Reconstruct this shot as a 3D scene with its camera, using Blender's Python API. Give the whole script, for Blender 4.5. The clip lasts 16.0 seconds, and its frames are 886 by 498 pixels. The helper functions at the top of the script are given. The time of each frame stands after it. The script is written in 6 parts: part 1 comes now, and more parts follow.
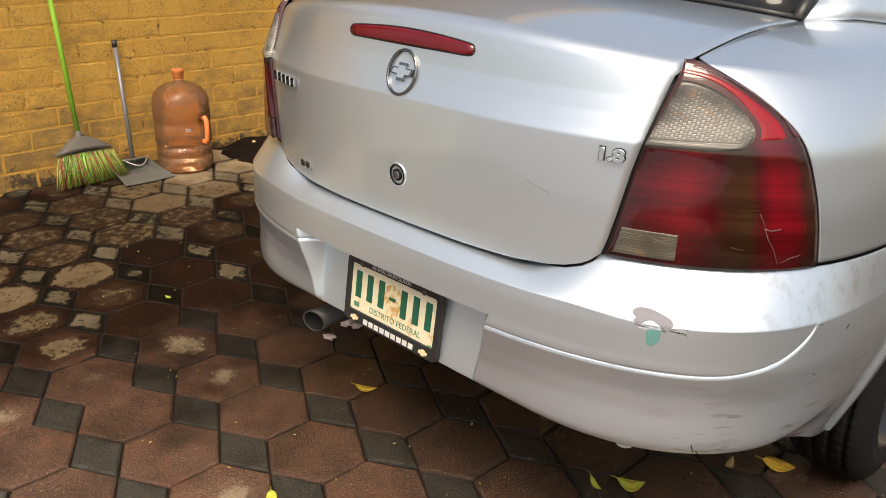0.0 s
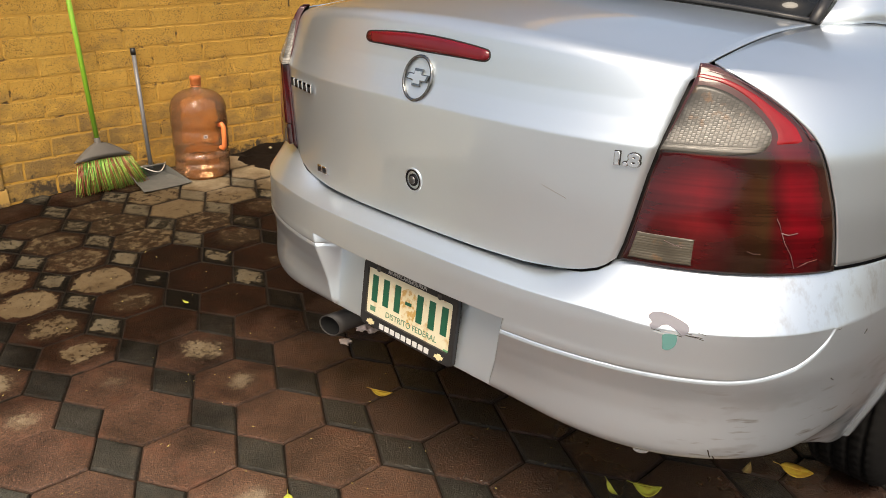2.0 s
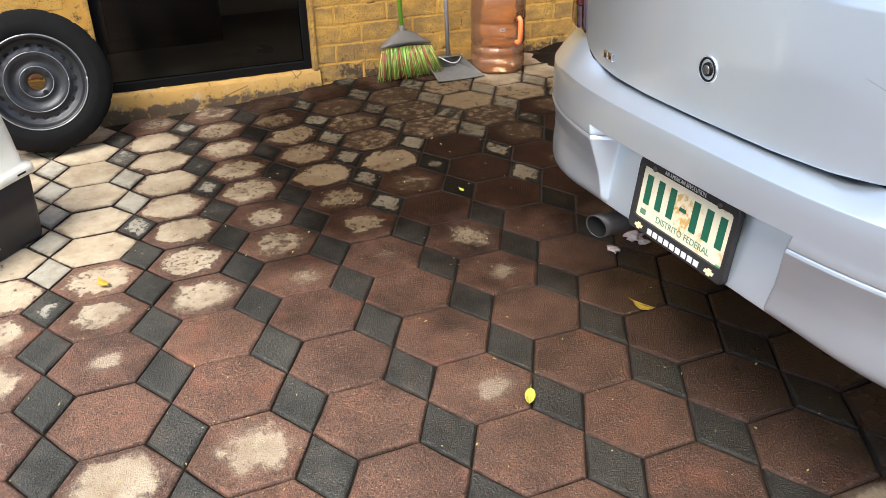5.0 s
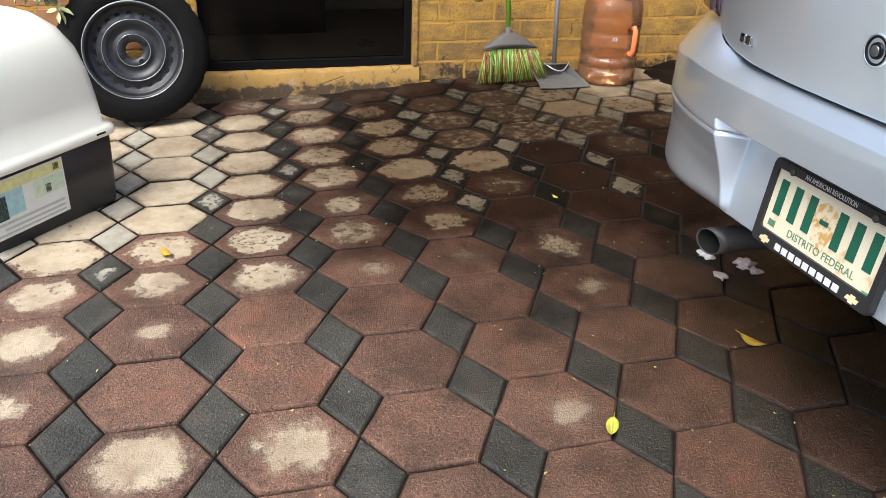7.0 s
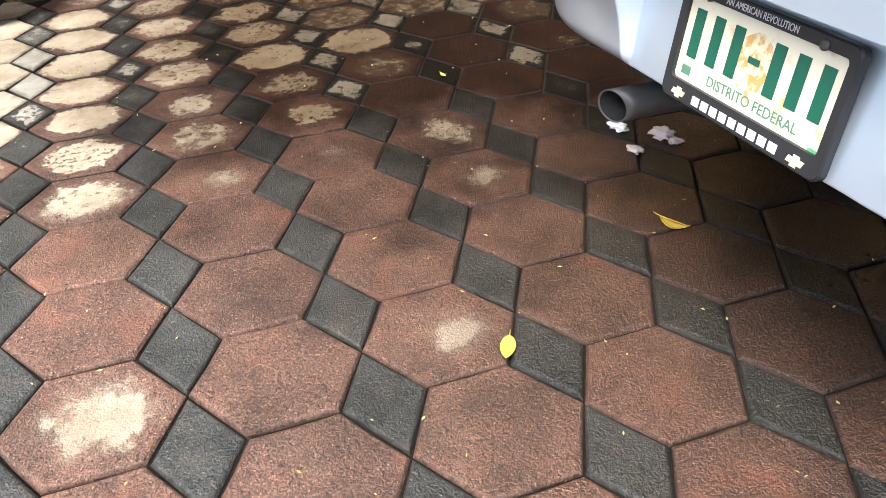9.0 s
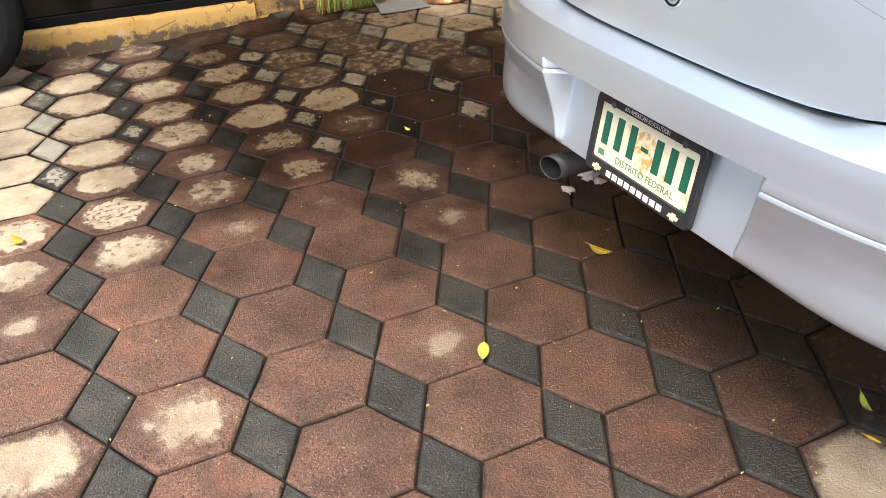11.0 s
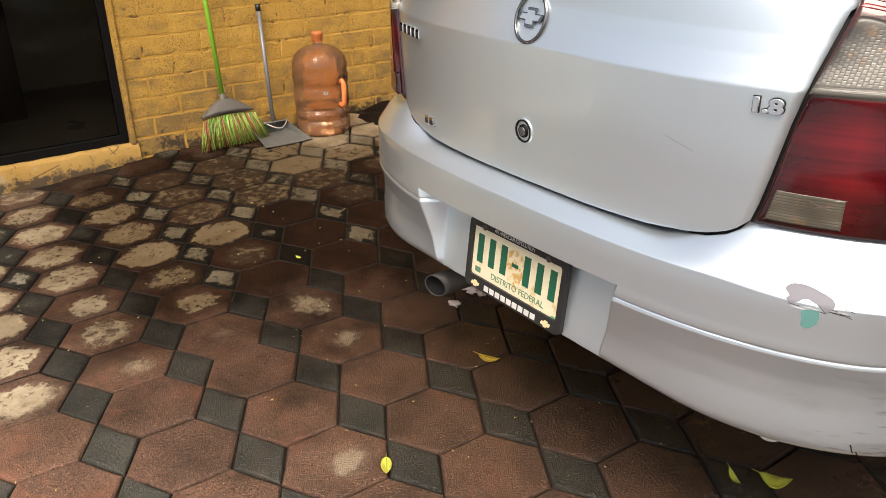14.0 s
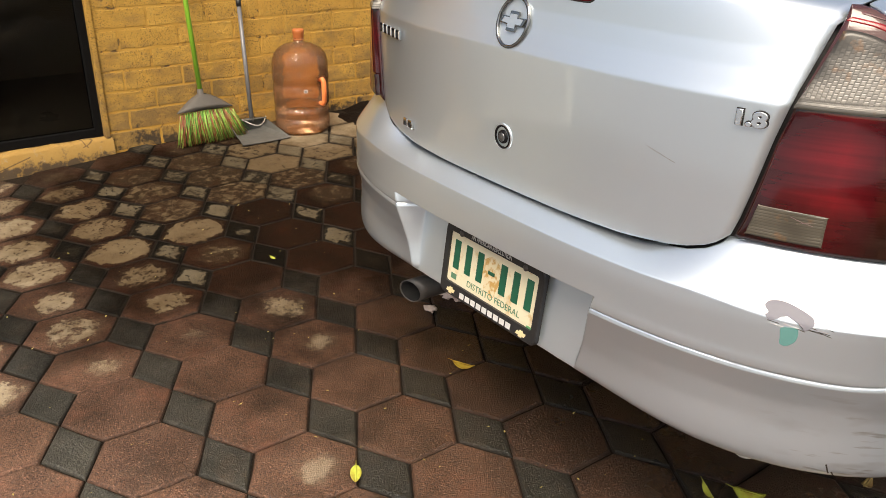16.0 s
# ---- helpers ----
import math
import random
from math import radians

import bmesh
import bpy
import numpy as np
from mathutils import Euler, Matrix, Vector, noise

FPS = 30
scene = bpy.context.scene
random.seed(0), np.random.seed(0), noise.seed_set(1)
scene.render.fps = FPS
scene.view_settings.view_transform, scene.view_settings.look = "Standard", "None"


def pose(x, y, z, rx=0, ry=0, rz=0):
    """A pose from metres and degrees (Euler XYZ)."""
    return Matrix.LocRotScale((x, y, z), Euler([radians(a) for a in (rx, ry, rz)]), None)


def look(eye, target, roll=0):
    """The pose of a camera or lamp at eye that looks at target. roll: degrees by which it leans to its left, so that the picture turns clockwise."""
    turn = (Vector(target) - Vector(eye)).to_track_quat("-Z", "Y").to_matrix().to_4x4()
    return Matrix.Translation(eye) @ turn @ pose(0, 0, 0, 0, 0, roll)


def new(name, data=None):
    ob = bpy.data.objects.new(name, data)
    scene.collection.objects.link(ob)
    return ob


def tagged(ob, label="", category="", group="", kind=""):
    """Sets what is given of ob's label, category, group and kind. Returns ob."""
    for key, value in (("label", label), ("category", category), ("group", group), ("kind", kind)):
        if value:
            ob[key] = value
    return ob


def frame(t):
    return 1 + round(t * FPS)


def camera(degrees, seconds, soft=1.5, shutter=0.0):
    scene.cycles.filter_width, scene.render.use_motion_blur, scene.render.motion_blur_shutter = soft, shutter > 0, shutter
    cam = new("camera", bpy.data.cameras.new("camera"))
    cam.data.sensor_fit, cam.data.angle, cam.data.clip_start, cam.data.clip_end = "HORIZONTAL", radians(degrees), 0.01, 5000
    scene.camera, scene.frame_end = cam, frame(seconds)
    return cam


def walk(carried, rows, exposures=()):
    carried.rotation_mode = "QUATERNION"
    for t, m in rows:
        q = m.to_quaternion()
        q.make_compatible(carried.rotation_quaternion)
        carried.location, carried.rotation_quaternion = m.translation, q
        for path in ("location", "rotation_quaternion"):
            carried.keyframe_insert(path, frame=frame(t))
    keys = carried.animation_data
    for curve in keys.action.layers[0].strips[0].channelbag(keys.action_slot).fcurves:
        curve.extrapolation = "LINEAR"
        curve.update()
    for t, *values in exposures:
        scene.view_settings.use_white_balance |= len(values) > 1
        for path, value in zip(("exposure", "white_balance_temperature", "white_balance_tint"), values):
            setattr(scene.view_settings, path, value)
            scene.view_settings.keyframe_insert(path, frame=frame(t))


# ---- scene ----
cam = camera(57.4, 16.0, 0.85)
PATH = [
    (0, (1.175, -1.077, 1.296), (-0.104, 0.255, 0.529), 1.7),
    (0.5, (1.169, -1.076, 1.294), (-0.114, 0.252, 0.525), 1.8),
    (1, (1.167, -1.077, 1.294), (-0.123, 0.245, 0.528), 1.6),
    (1.5, (1.17, -1.078, 1.294), (-0.13, 0.236, 0.531), 1.4),
    (2, (1.179, -1.083, 1.297), (-0.13, 0.226, 0.542), 1.2),
    (2.5, (1.183, -1.084, 1.299), (-0.145, 0.208, 0.546), 1.2),
    (3, (1.179, -1.109, 1.278), (-0.251, 0.048, 0.493), 0.5),
    (3.5, (1.16, -1.116, 1.241), (-0.345, -0.116, 0.384), 0.0),
    (4, (1.147, -1.085, 1.218), (-0.4, -0.212, 0.299), -0.5),
    (4.2, (1.146, -1.069, 1.216), (-0.425, -0.263, 0.277), -1.1),
    (6.3, (1.124, -0.965, 1.184), (-0.551, -0.371, 0.266), 0.4),
    (6.5, (1.114, -0.972, 1.158), (-0.58, -0.401, 0.261), 0.9),
    (7, (0.994, -0.949, 1.05), (-0.724, -0.446, 0.158), 2.0),
    (7.5, (0.793, -0.858, 1.009), (-0.882, -0.347, 0.042), 2.4),
    (8, (0.697, -0.747, 0.96), (-0.942, -0.218, -0.056), 1.3),
    (8.5, (0.716, -0.675, 0.834), (-0.913, -0.105, -0.175), -1.8),
    (9, (0.735, -0.707, 0.87), (-0.816, -0.093, -0.234), -0.7),
    (9.2, (0.739, -0.737, 0.934), (-0.758, -0.114, -0.236), 0.1),
    (11.3, (1.063, -0.981, 1.162), (-0.443, -0.198, 0.105), -0.1),
    (11.5, (1.081, -1.014, 1.161), (-0.428, -0.215, 0.12), 0.7),
    (12, (1.142, -1.074, 1.212), (-0.415, -0.254, 0.263), 0.9),
    (12.5, (1.156, -1.054, 1.239), (-0.425, -0.175, 0.386), -1.4),
    (13, (1.154, -1.016, 1.246), (-0.373, -0.017, 0.427), -1.2),
    (13.5, (1.143, -0.992, 1.238), (-0.343, 0.067, 0.42), -0.8),
    (14, (1.125, -0.987, 1.238), (-0.356, 0.066, 0.402), -0.9),
    (14.5, (1.114, -0.983, 1.238), (-0.366, 0.068, 0.398), -0.6),
    (15, (1.112, -0.969, 1.243), (-0.358, 0.103, 0.411), -0.4),
    (15.5, (1.107, -0.966, 1.241), (-0.351, 0.128, 0.419), 0.4),
    (16, (1.101, -0.961, 1.233), (-0.35, 0.134, 0.4), 1.1),
]
EXPOSURE = [(0.0, 0.36, 7550, 10), (2.5, 0.36, 7550, 10), (3.1, 0.34, 7550, 10), (4.2, 0.83, 6700, 10), (6.5, 0.58, 5900, 10), (7.5, 0.60, 6300, 10), (8.5, 1.04, 6550, 10), (9.0, 1.28, 5900, 10), (11.5, 0.82, 6400, 10), (12.5, 0.54, 6450, 10), (14.5, 0.44, 7300, 10), (16.0, 0.4, 7350, 10)]
walk(cam, [(t, look(eye, target, roll)) for t, eye, target, roll in PATH], EXPOSURE)

# ---- light ----
world = bpy.data.worlds.new("sky")
scene.world = world
world.use_nodes = True
wn, wl = world.node_tree.nodes, world.node_tree.links
sky = wn.new("ShaderNodeTexSky")
sky.sky_type, sky.sun_disc = "NISHITA", False
SUN_UP, SUN_WAY = 56.0, 138.0          # elevation, and heading from +y towards +x
sky.sun_elevation, sky.sun_rotation = radians(SUN_UP), radians(SUN_WAY)
sky.air_density, sky.dust_density, sky.ozone_density = 1.0, 4.2, 1.0
wl.new(sky.outputs[0], wn["Background"].inputs["Color"])
wn["Background"].inputs["Strength"].default_value = 0.15
sun = new("sun", bpy.data.lights.new("sun", "SUN"))
sun.data.energy, sun.data.angle, sun.data.color = 2.9, radians(32), (1.0, 0.95, 0.88)
sun.matrix_world = look((0, 0, 8), (-math.sin(radians(SUN_WAY)), -math.cos(radians(SUN_WAY)), 8 - math.tan(radians(SUN_UP))))


# ---- materials ----
class Nodes:
    """A short way to write node materials."""

    def __init__(self, name, rough=0.6, metal=0.0, coat=0.0, coat_rough=0.05, spec=0.5):
        self.m = bpy.data.materials.new(name)
        self.m.use_nodes = True
        self.t = self.m.node_tree
        self.b = self.t.nodes["Principled BSDF"]
        for key, value in (("Roughness", rough), ("Metallic", metal), ("Coat Weight", coat), ("Coat Roughness", coat_rough), ("Specular IOR Level", spec)):
            self.b.inputs[key].default_value = value
        self.n = 0

    def node(self, kind, **inputs):
        n = self.t.nodes.new("ShaderNode" + kind)
        for key, value in inputs.items():
            self.put(n.inputs[key.replace("_", " ")] if not key.startswith("i") or not key[1:].isdigit() else n.inputs[int(key[1:])], value)
        return n

    def put(self, socket, value):
        if isinstance(value, bpy.types.NodeSocket):
            self.t.links.new(value, socket)
        else:
            socket.default_value = value

    def coords(self, which="Object"):
        return self.node("TexCoord").outputs[which]

    def place(self):
        return self.node("NewGeometry").outputs["Position"]

    def noise(self, scale, detail=4.0, rough=0.55, at=None, stretch=None):
        at = at or self.coords()
        if stretch:
            m = self.node("Mapping", Vector=at)
            m.inputs["Scale"].default_value = stretch
            at = m.outputs[0]
        return self.node("TexNoise", Vector=at, Scale=scale, Detail=detail, Roughness=rough).outputs["Fac"]

    def ramp(self, value, *stops):
        r = self.node("ValToRGB", Fac=value)
        e = r.color_ramp.elements
        while len(e) < len(stops):
            e.new(0.5)
        for s, (at, c) in zip(e, stops):
            s.position, s.color = at, (*((c,) * 3 if isinstance(c, (int, float)) else c), 1)
        return r.outputs[0]

    def mix(self, fac, a, b, how="MIX"):
        n = self.node("Mix")
        n.data_type, n.blend_type = "RGBA", how
        self.put(n.inputs[0], fac)
        for s, v in ((n.inputs[6], a), (n.inputs[7], b)):
            self.put(s, (*v, 1) if isinstance(v, tuple) and len(v) == 3 else v)
        return n.outputs[2]

    def math(self, how, a, b=0.0, c=0.0):
        n = self.node("Math")
        n.operation = how
        for s, v in zip(n.inputs, (a, b, c)):
            self.put(s, v)
        return n.outputs[0]

    def bump(self, height, strength=0.3, distance=0.002):
        n = self.node("Bump", Height=height, Strength=strength, Distance=distance)
        self.put(self.b.inputs["Normal"], n.outputs[0])
        return self

    def color(self, value):
        self.put(self.b.inputs["Base Color"], (*value, 1) if isinstance(value, tuple) else value)
        return self

    def rough(self, value):
        self.put(self.b.inputs["Roughness"], value)
        return self


def plain(name, c, rough=0.5, metal=0.0, coat=0.0, vary=0.12, scale=30.0, grain=0.0, spec=0.5):
    """A colour with slight grain and wear in tone and gloss."""
    k = Nodes(name, rough, metal, coat, spec=spec)
    f = k.noise(scale)
    k.color(k.mix(f, tuple(v * (1 - vary) for v in c), tuple(min(1, v * (1 + vary)) for v in c)))
    k.rough(k.node("MapRange", Value=k.noise(scale * 0.4), i3=max(0, rough - 0.08), i4=min(1, rough + 0.1)).outputs[0])
    if grain:
        k.bump(k.noise(scale * 6), grain, 0.001)
    return k.m


def silver_paint():
    k = Nodes("silver_paint", 0.28, 0.85, 1.0, 0.03)
    at = k.place()
    film = k.noise(2.4, 2.0, 0.4, at)
    k.color(k.mix(film, (0.665, 0.745, 0.81), (0.72, 0.79, 0.845)))
    k.rough(k.math("MULTIPLY_ADD", film, 0.05, 0.33))
    return k.m


def bumper_paint():
    """Silver paint on plastic, with brown scuffs low down on the corner and along the arch."""
    k = Nodes("bumper_paint", 0.27, 0.8, 1.0, 0.04)
    at = k.place()
    film = k.noise(2.6, 2.0, 0.4, at)
    c = k.mix(film, (0.615, 0.70, 0.775), (0.665, 0.745, 0.815))
    xyz = k.node("SeparateXYZ", Vector=at)
    side = k.math("MULTIPLY", k.node("MapRange", Value=xyz.outputs[0], i1=0.56, i2=0.68).outputs[0], k.node("MapRange", Value=xyz.outputs[1], i1=0.62, i2=0.50).outputs[0])
    low = k.node("MapRange", Value=xyz.outputs[2], i1=0.58, i2=0.46).outputs[0]
    # rubbed grey along the top of the corner
    zone = k.math("MULTIPLY", k.node("MapRange", Value=xyz.outputs[0], i1=0.53, i2=0.60).outputs[0], k.node("MapRange", Value=xyz.outputs[2], i1=0.655, i2=0.685).outputs[0])
    rub = k.math("MULTIPLY", k.ramp(k.noise(24.0, 6.0, 0.7, at, (1.6, 1.6, 0.7)), (0.50, 0.0), (0.68, 0.40)), zone)
    c = k.mix(rub, c, (0.30, 0.275, 0.25))
    smear = k.ramp(k.noise(9.0, 3.0, 0.5, at, (0.8, 0.8, 2.2)), (0.50, 0.0), (0.62, 1.0))
    line = k.ramp(k.noise(20.0, 3.0, 0.6, at, (0.5, 0.5, 3.4)), (0.58, 0.0), (0.70, 1.0))
    foot = k.node("MapRange", Value=xyz.outputs[2], i1=0.41, i2=0.385).outputs[0]
    scuff = k.math("MULTIPLY", k.math("MAXIMUM", k.math("MULTIPLY", smear, 0.38), k.math("MULTIPLY", line, 0.7)), k.math("MULTIPLY", side, low))
    scuff = k.math("MAXIMUM", scuff, k.math("MULTIPLY", k.math("MULTIPLY", line, foot), k.math("MULTIPLY", side, 0.8)))
    k.color(k.mix(scuff, c, (0.13, 0.105, 0.075)))
    k.rough(k.math("MULTIPLY_ADD", film, 0.05, 0.33))
    return k.m


def ghost_print():
    """A patchy, half worn away ochre print on the plate's cream enamel."""
    k = Nodes("faded_ochre_print", 0.4)
    f = k.ramp(k.noise(70.0, 4.0, 0.6), (0.46, 0.0), (0.58, 1.0))
    k.color(k.mix(f, (0.72, 0.63, 0.42), (0.55, 0.33, 0.10)))
    return k.m


# the pavers' side, and the turn and place of their pattern
SIDE, TWIST, PX, PY = 0.1395, -0.0106, -0.2601, -0.3187


def paver(name, low, high, pale, diamond=False):
    """Concrete paver. The object's own colour says how a skin of dry cement lies on it: how far it reaches, its shift to the side and along, and how thick it is."""
    k = Nodes(name, 0.55)
    at, seat = k.place(), k.coords()
    info = k.node("ObjectInfo")
    tint = k.node("SeparateColor", Color=info.outputs["Color"])
    amount, thick = tint.outputs[0], info.outputs["Alpha"]
    grain = k.node("TexVoronoi", Vector=at, Scale=360.0)
    grit = k.node("SeparateColor", Color=grain.outputs["Color"]).outputs[0]
    fine = k.noise(300.0, 2.5, 0.6, at)
    pores = k.noise(135.0, 2.5, 0.6, at)
    tone = k.math("ADD", k.math("MULTIPLY", info.outputs["Random"], 0.55), k.ramp(k.noise(9.0, 5.0, 0.6, at), (0.30, 0.0), (0.72, 0.5)))
    c = k.mix(tone, low, high)
    # each grain of sand has its own tone
    c = k.mix(0.85, c, k.mix(grit, (0.55, 0.55, 0.56), (1.55, 1.5, 1.45)), "MULTIPLY")
    c = k.mix(k.ramp(grit, (0.90, 0.0), (0.97, 0.55)), c, tuple(min(1.0, v * 1.7 + 0.06) for v in high))
    c = k.mix(k.ramp(pores, (0.34, 0.85), (0.44, 0.0)), c, tuple(v * 0.30 for v in low))
    c = k.mix(k.ramp(k.noise(14.0, 5.0, 0.6, at), (0.54, 0.0), (0.74, 0.30)), c, (0.17, 0.135, 0.10))
    c = k.mix(k.ramp(k.noise(7.0, 5.0, 0.65, at), (0.55, 0.0), (0.68, 0.55)), c, (high[0] * 1.35, high[1] * 1.0, high[2] * 0.92))
    c = k.mix(k.ramp(k.noise(4.5, 6.0, 0.6, at), (0.34, 0.75), (0.52, 0.0)), c, (0.52, 0.56, 0.52), "MULTIPLY")
    # a dark, damp dirt patch between car and wall, the car's shade painted in
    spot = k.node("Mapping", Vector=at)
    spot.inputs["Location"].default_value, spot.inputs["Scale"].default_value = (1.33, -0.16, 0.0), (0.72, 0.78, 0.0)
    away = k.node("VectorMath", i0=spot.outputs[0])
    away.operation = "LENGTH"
    dirt_shade = k.math("ADD", away.outputs["Value"], k.math("MULTIPLY", k.math("SUBTRACT", k.noise(2.2, 6.0, 0.65, at), 0.5), 1.1))
    dirt_shade = k.node("MapRange", Value=dirt_shade, i1=1.22, i2=0.55).outputs[0]
    # wet ground round and under the car, its shade painted in, drier streetwards
    wet_shade = k.math("ADD", k.node("SeparateXYZ", Vector=at).outputs[1], k.math("MULTIPLY", k.math("SUBTRACT", k.noise(1.7, 6.0, 0.6, at), 0.5), 0.9))
    wet_shade = k.node("MapRange", Value=wet_shade, i1=-0.75, i2=0.20).outputs[0]
    c = k.mix(wet_shade, c, (0.50, 0.45, 0.40), "MULTIPLY")
    # darker still right beneath the car: soaked pavers with its shade painted in
    under_car_shade = k.math("ADD", k.node("SeparateXYZ", Vector=at).outputs[1], k.math("MULTIPLY", k.math("SUBTRACT", k.noise(2.6, 5.0, 0.6, at), 0.5), 0.5))
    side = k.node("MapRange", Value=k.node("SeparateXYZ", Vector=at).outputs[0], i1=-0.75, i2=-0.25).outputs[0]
    under_car_shade = k.math("MULTIPLY", k.node("MapRange", Value=under_car_shade, i1=-0.05, i2=0.45).outputs[0], side)
    c = k.mix(under_car_shade, c, (0.42, 0.42, 0.43), "MULTIPLY")
    c = k.mix(dirt_shade, c, (0.17, 0.135, 0.108), "MULTIPLY")
    xy = k.node("SeparateXYZ", Vector=seat)
    x = k.math("SUBTRACT", xy.outputs[0], k.math("MULTIPLY", k.math("SUBTRACT", tint.outputs[1], 0.5), 0.2))
    y = k.math("SUBTRACT", xy.outputs[1], k.math("MULTIPLY", k.math("SUBTRACT", tint.outputs[2], 0.5), 0.2))
    round_ = k.math("SQRT", k.math("ADD", k.math("MULTIPLY", x, x), k.math("MULTIPLY", y, y)))
    ax, ay = k.math("ABSOLUTE", x), k.math("ABSOLUTE", y)
    if diamond:
        flat = k.math("ADD", k.math("MULTIPLY", ax, 0.5), k.math("MULTIPLY", ay, 0.866))
        far = k.math("ADD", k.math("MULTIPLY", flat, 1.45), k.math("MULTIPLY", round_, 0.20))
    else:
        flat = k.math("MAXIMUM", ax, k.math("ADD", k.math("MULTIPLY", ax, 0.5), k.math("MULTIPLY", ay, 0.866)))
        far = k.math("ADD", k.math("MULTIPLY", flat, 0.55), k.math("MULTIPLY", round_, 0.45))

    def wobble(scale, size):
        return k.math("MULTIPLY", k.math("SUBTRACT", k.noise(scale, 4.0, 0.6, at), 0.5), size)

    ragged = k.math("ADD", wobble(15.0, 0.115), k.math("ADD", wobble(48.0, 0.055), wobble(150.0, 0.034)))
    reach = k.math("ADD", k.math("MULTIPLY", amount, 0.119), k.node("MapRange", Value=amount, i1=0.88, i2=1.0, i4=0.022).outputs[0])
    inside = k.math("SUBTRACT", reach, k.math("ADD", far, ragged))
    skin = k.node("MapRange", Value=inside, i1=-0.003, i2=0.004).outputs[0]
    veil = k.math("MULTIPLY", k.node("MapRange", Value=inside, i1=-0.026, i2=0.010).outputs[0], k.ramp(amount, (0.05, 0.0), (0.4, 0.14)))
    holes = k.ramp(k.math("ADD", k.noise(58.0, 5.0, 0.7, at), k.math("ADD", k.math("MULTIPLY", k.math("SUBTRACT", k.noise(6.0, 3.0, 0.5, at), 0.5), 0.35), k.node("MapRange", Value=amount, i1=0.72, i2=0.98, i4=0.10).outputs[0])), (0.385, 0.08), (0.43, 1.0))
    worn = k.math("ADD", k.math("MULTIPLY", k.math("SUBTRACT", k.noise(26.0, 7.0, 0.75, at), 0.5), 2.6), thick)
    body = k.math("MULTIPLY", k.node("MapRange", Value=worn, i1=0.36, i2=0.60).outputs[0], k.math("MULTIPLY_ADD", thick, 0.4, 0.6))
    # towards the street the skins are worn to soft clouds
    cloud = k.node("MapRange", Value=k.math("SUBTRACT", reach, k.math("ADD", far, k.math("ADD", wobble(14.0, 0.12), k.math("ADD", wobble(48.0, 0.06), wobble(150.0, 0.035))))), i1=-0.010, i2=0.016).outputs[0]
    cloudy = k.node("MapRange", Value=k.node("SeparateXYZ", Vector=at).outputs[0], i1=-1.12, i2=-0.85).outputs[0]
    hard = k.math("MULTIPLY", k.math("MULTIPLY", skin, holes), body)
    soft = k.math("MULTIPLY", k.math("MULTIPLY", cloud, k.math("MULTIPLY_ADD", holes, 0.25, 0.75)), k.math("MULTIPLY_ADD", thick, 0.75, 0.2))
    skin = k.math("ADD", k.math("MULTIPLY", hard, k.math("SUBTRACT", 1.0, cloudy)), k.math("MULTIPLY", soft, cloudy))
    skin = k.math("MULTIPLY", k.math("MAXIMUM", skin, veil), k.math("GREATER_THAN", amount, 0.02))
    # dirt packed into the joints, and smeared over the edges near the house
    deep = k.math("MULTIPLY", k.node("MapRange", Value=xy.outputs[2], i1=-0.0016, i2=-0.0042).outputs[0], k.ramp(k.noise(11.0, 4.0, 0.6, at), (0.34, 0.35), (0.50, 1.0)))
    ux, uy = k.math("ABSOLUTE", xy.outputs[0]), k.math("ABSOLUTE", xy.outputs[1])
    slant = k.math("ADD", k.math("MULTIPLY", ux, 0.5), k.math("MULTIPLY", uy, 0.866))
    brim = k.math("ADD", slant if diamond else k.math("MAXIMUM", ux, slant), k.math("ADD", wobble(12.0, 0.06), wobble(50.0, 0.018)))
    edge = (0.433 if diamond else 0.866) * SIDE
    housewards = k.node("MapRange", Value=k.node("SeparateXYZ", Vector=at).outputs[0], i1=-1.15, i2=-1.75).outputs[0]
    grime = k.math("MULTIPLY", k.node("MapRange", Value=brim, i1=edge - 0.020, i2=edge + 0.002).outputs[0], k.math("MULTIPLY", housewards, 0.85))
    deep = k.math("MULTIPLY", deep, k.math("SUBTRACT", 1.0, k.math("MULTIPLY", cloudy, 0.55)))
    skin = k.math("MULTIPLY", skin, k.math("SUBTRACT", 1.0, deep))
    cement = k.mix(k.noise(55.0, 5.0, 0.6, at), tuple(v * 0.72 for v in pale), pale)
    cement = k.mix(k.ramp(k.noise(13.0, 6.0, 0.68, at), (0.36, 0.55), (0.54, 0.0)), cement, (0.70, 0.64, 0.57), "MULTIPLY")
    cement = k.mix(k.ramp(k.noise(5.0, 6.0, 0.7, at), (0.40, 0.5), (0.58, 0.0)), cement, (0.62, 0.56, 0.50), "MULTIPLY")
    c = k.mix(skin, c, k.mix(dirt_shade, cement, (0.25, 0.215, 0.175), "MULTIPLY"))
    c = k.mix(grime, c, (0.20, 0.17, 0.14), "MULTIPLY")
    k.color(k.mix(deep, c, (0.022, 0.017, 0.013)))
    damp = k.mix(wet_shade, k.ramp(k.noise(3.0, 4.0, 0.6, at), (0.35, 0.36), (0.7, 0.52)), k.ramp(k.noise(4.0, 4.0, 0.6, at), (0.35, 0.24), (0.7, 0.38)))
    k.put(k.b.inputs["Specular IOR Level"], k.math("SUBTRACT", 0.5, k.math("MULTIPLY", k.math("MAXIMUM", dirt_shade, deep), 0.42)))
    damp = k.mix(k.math("MAXIMUM", deep, k.math("MULTIPLY", dirt_shade, 0.75)), damp, (0.8, 0.8, 0.8))
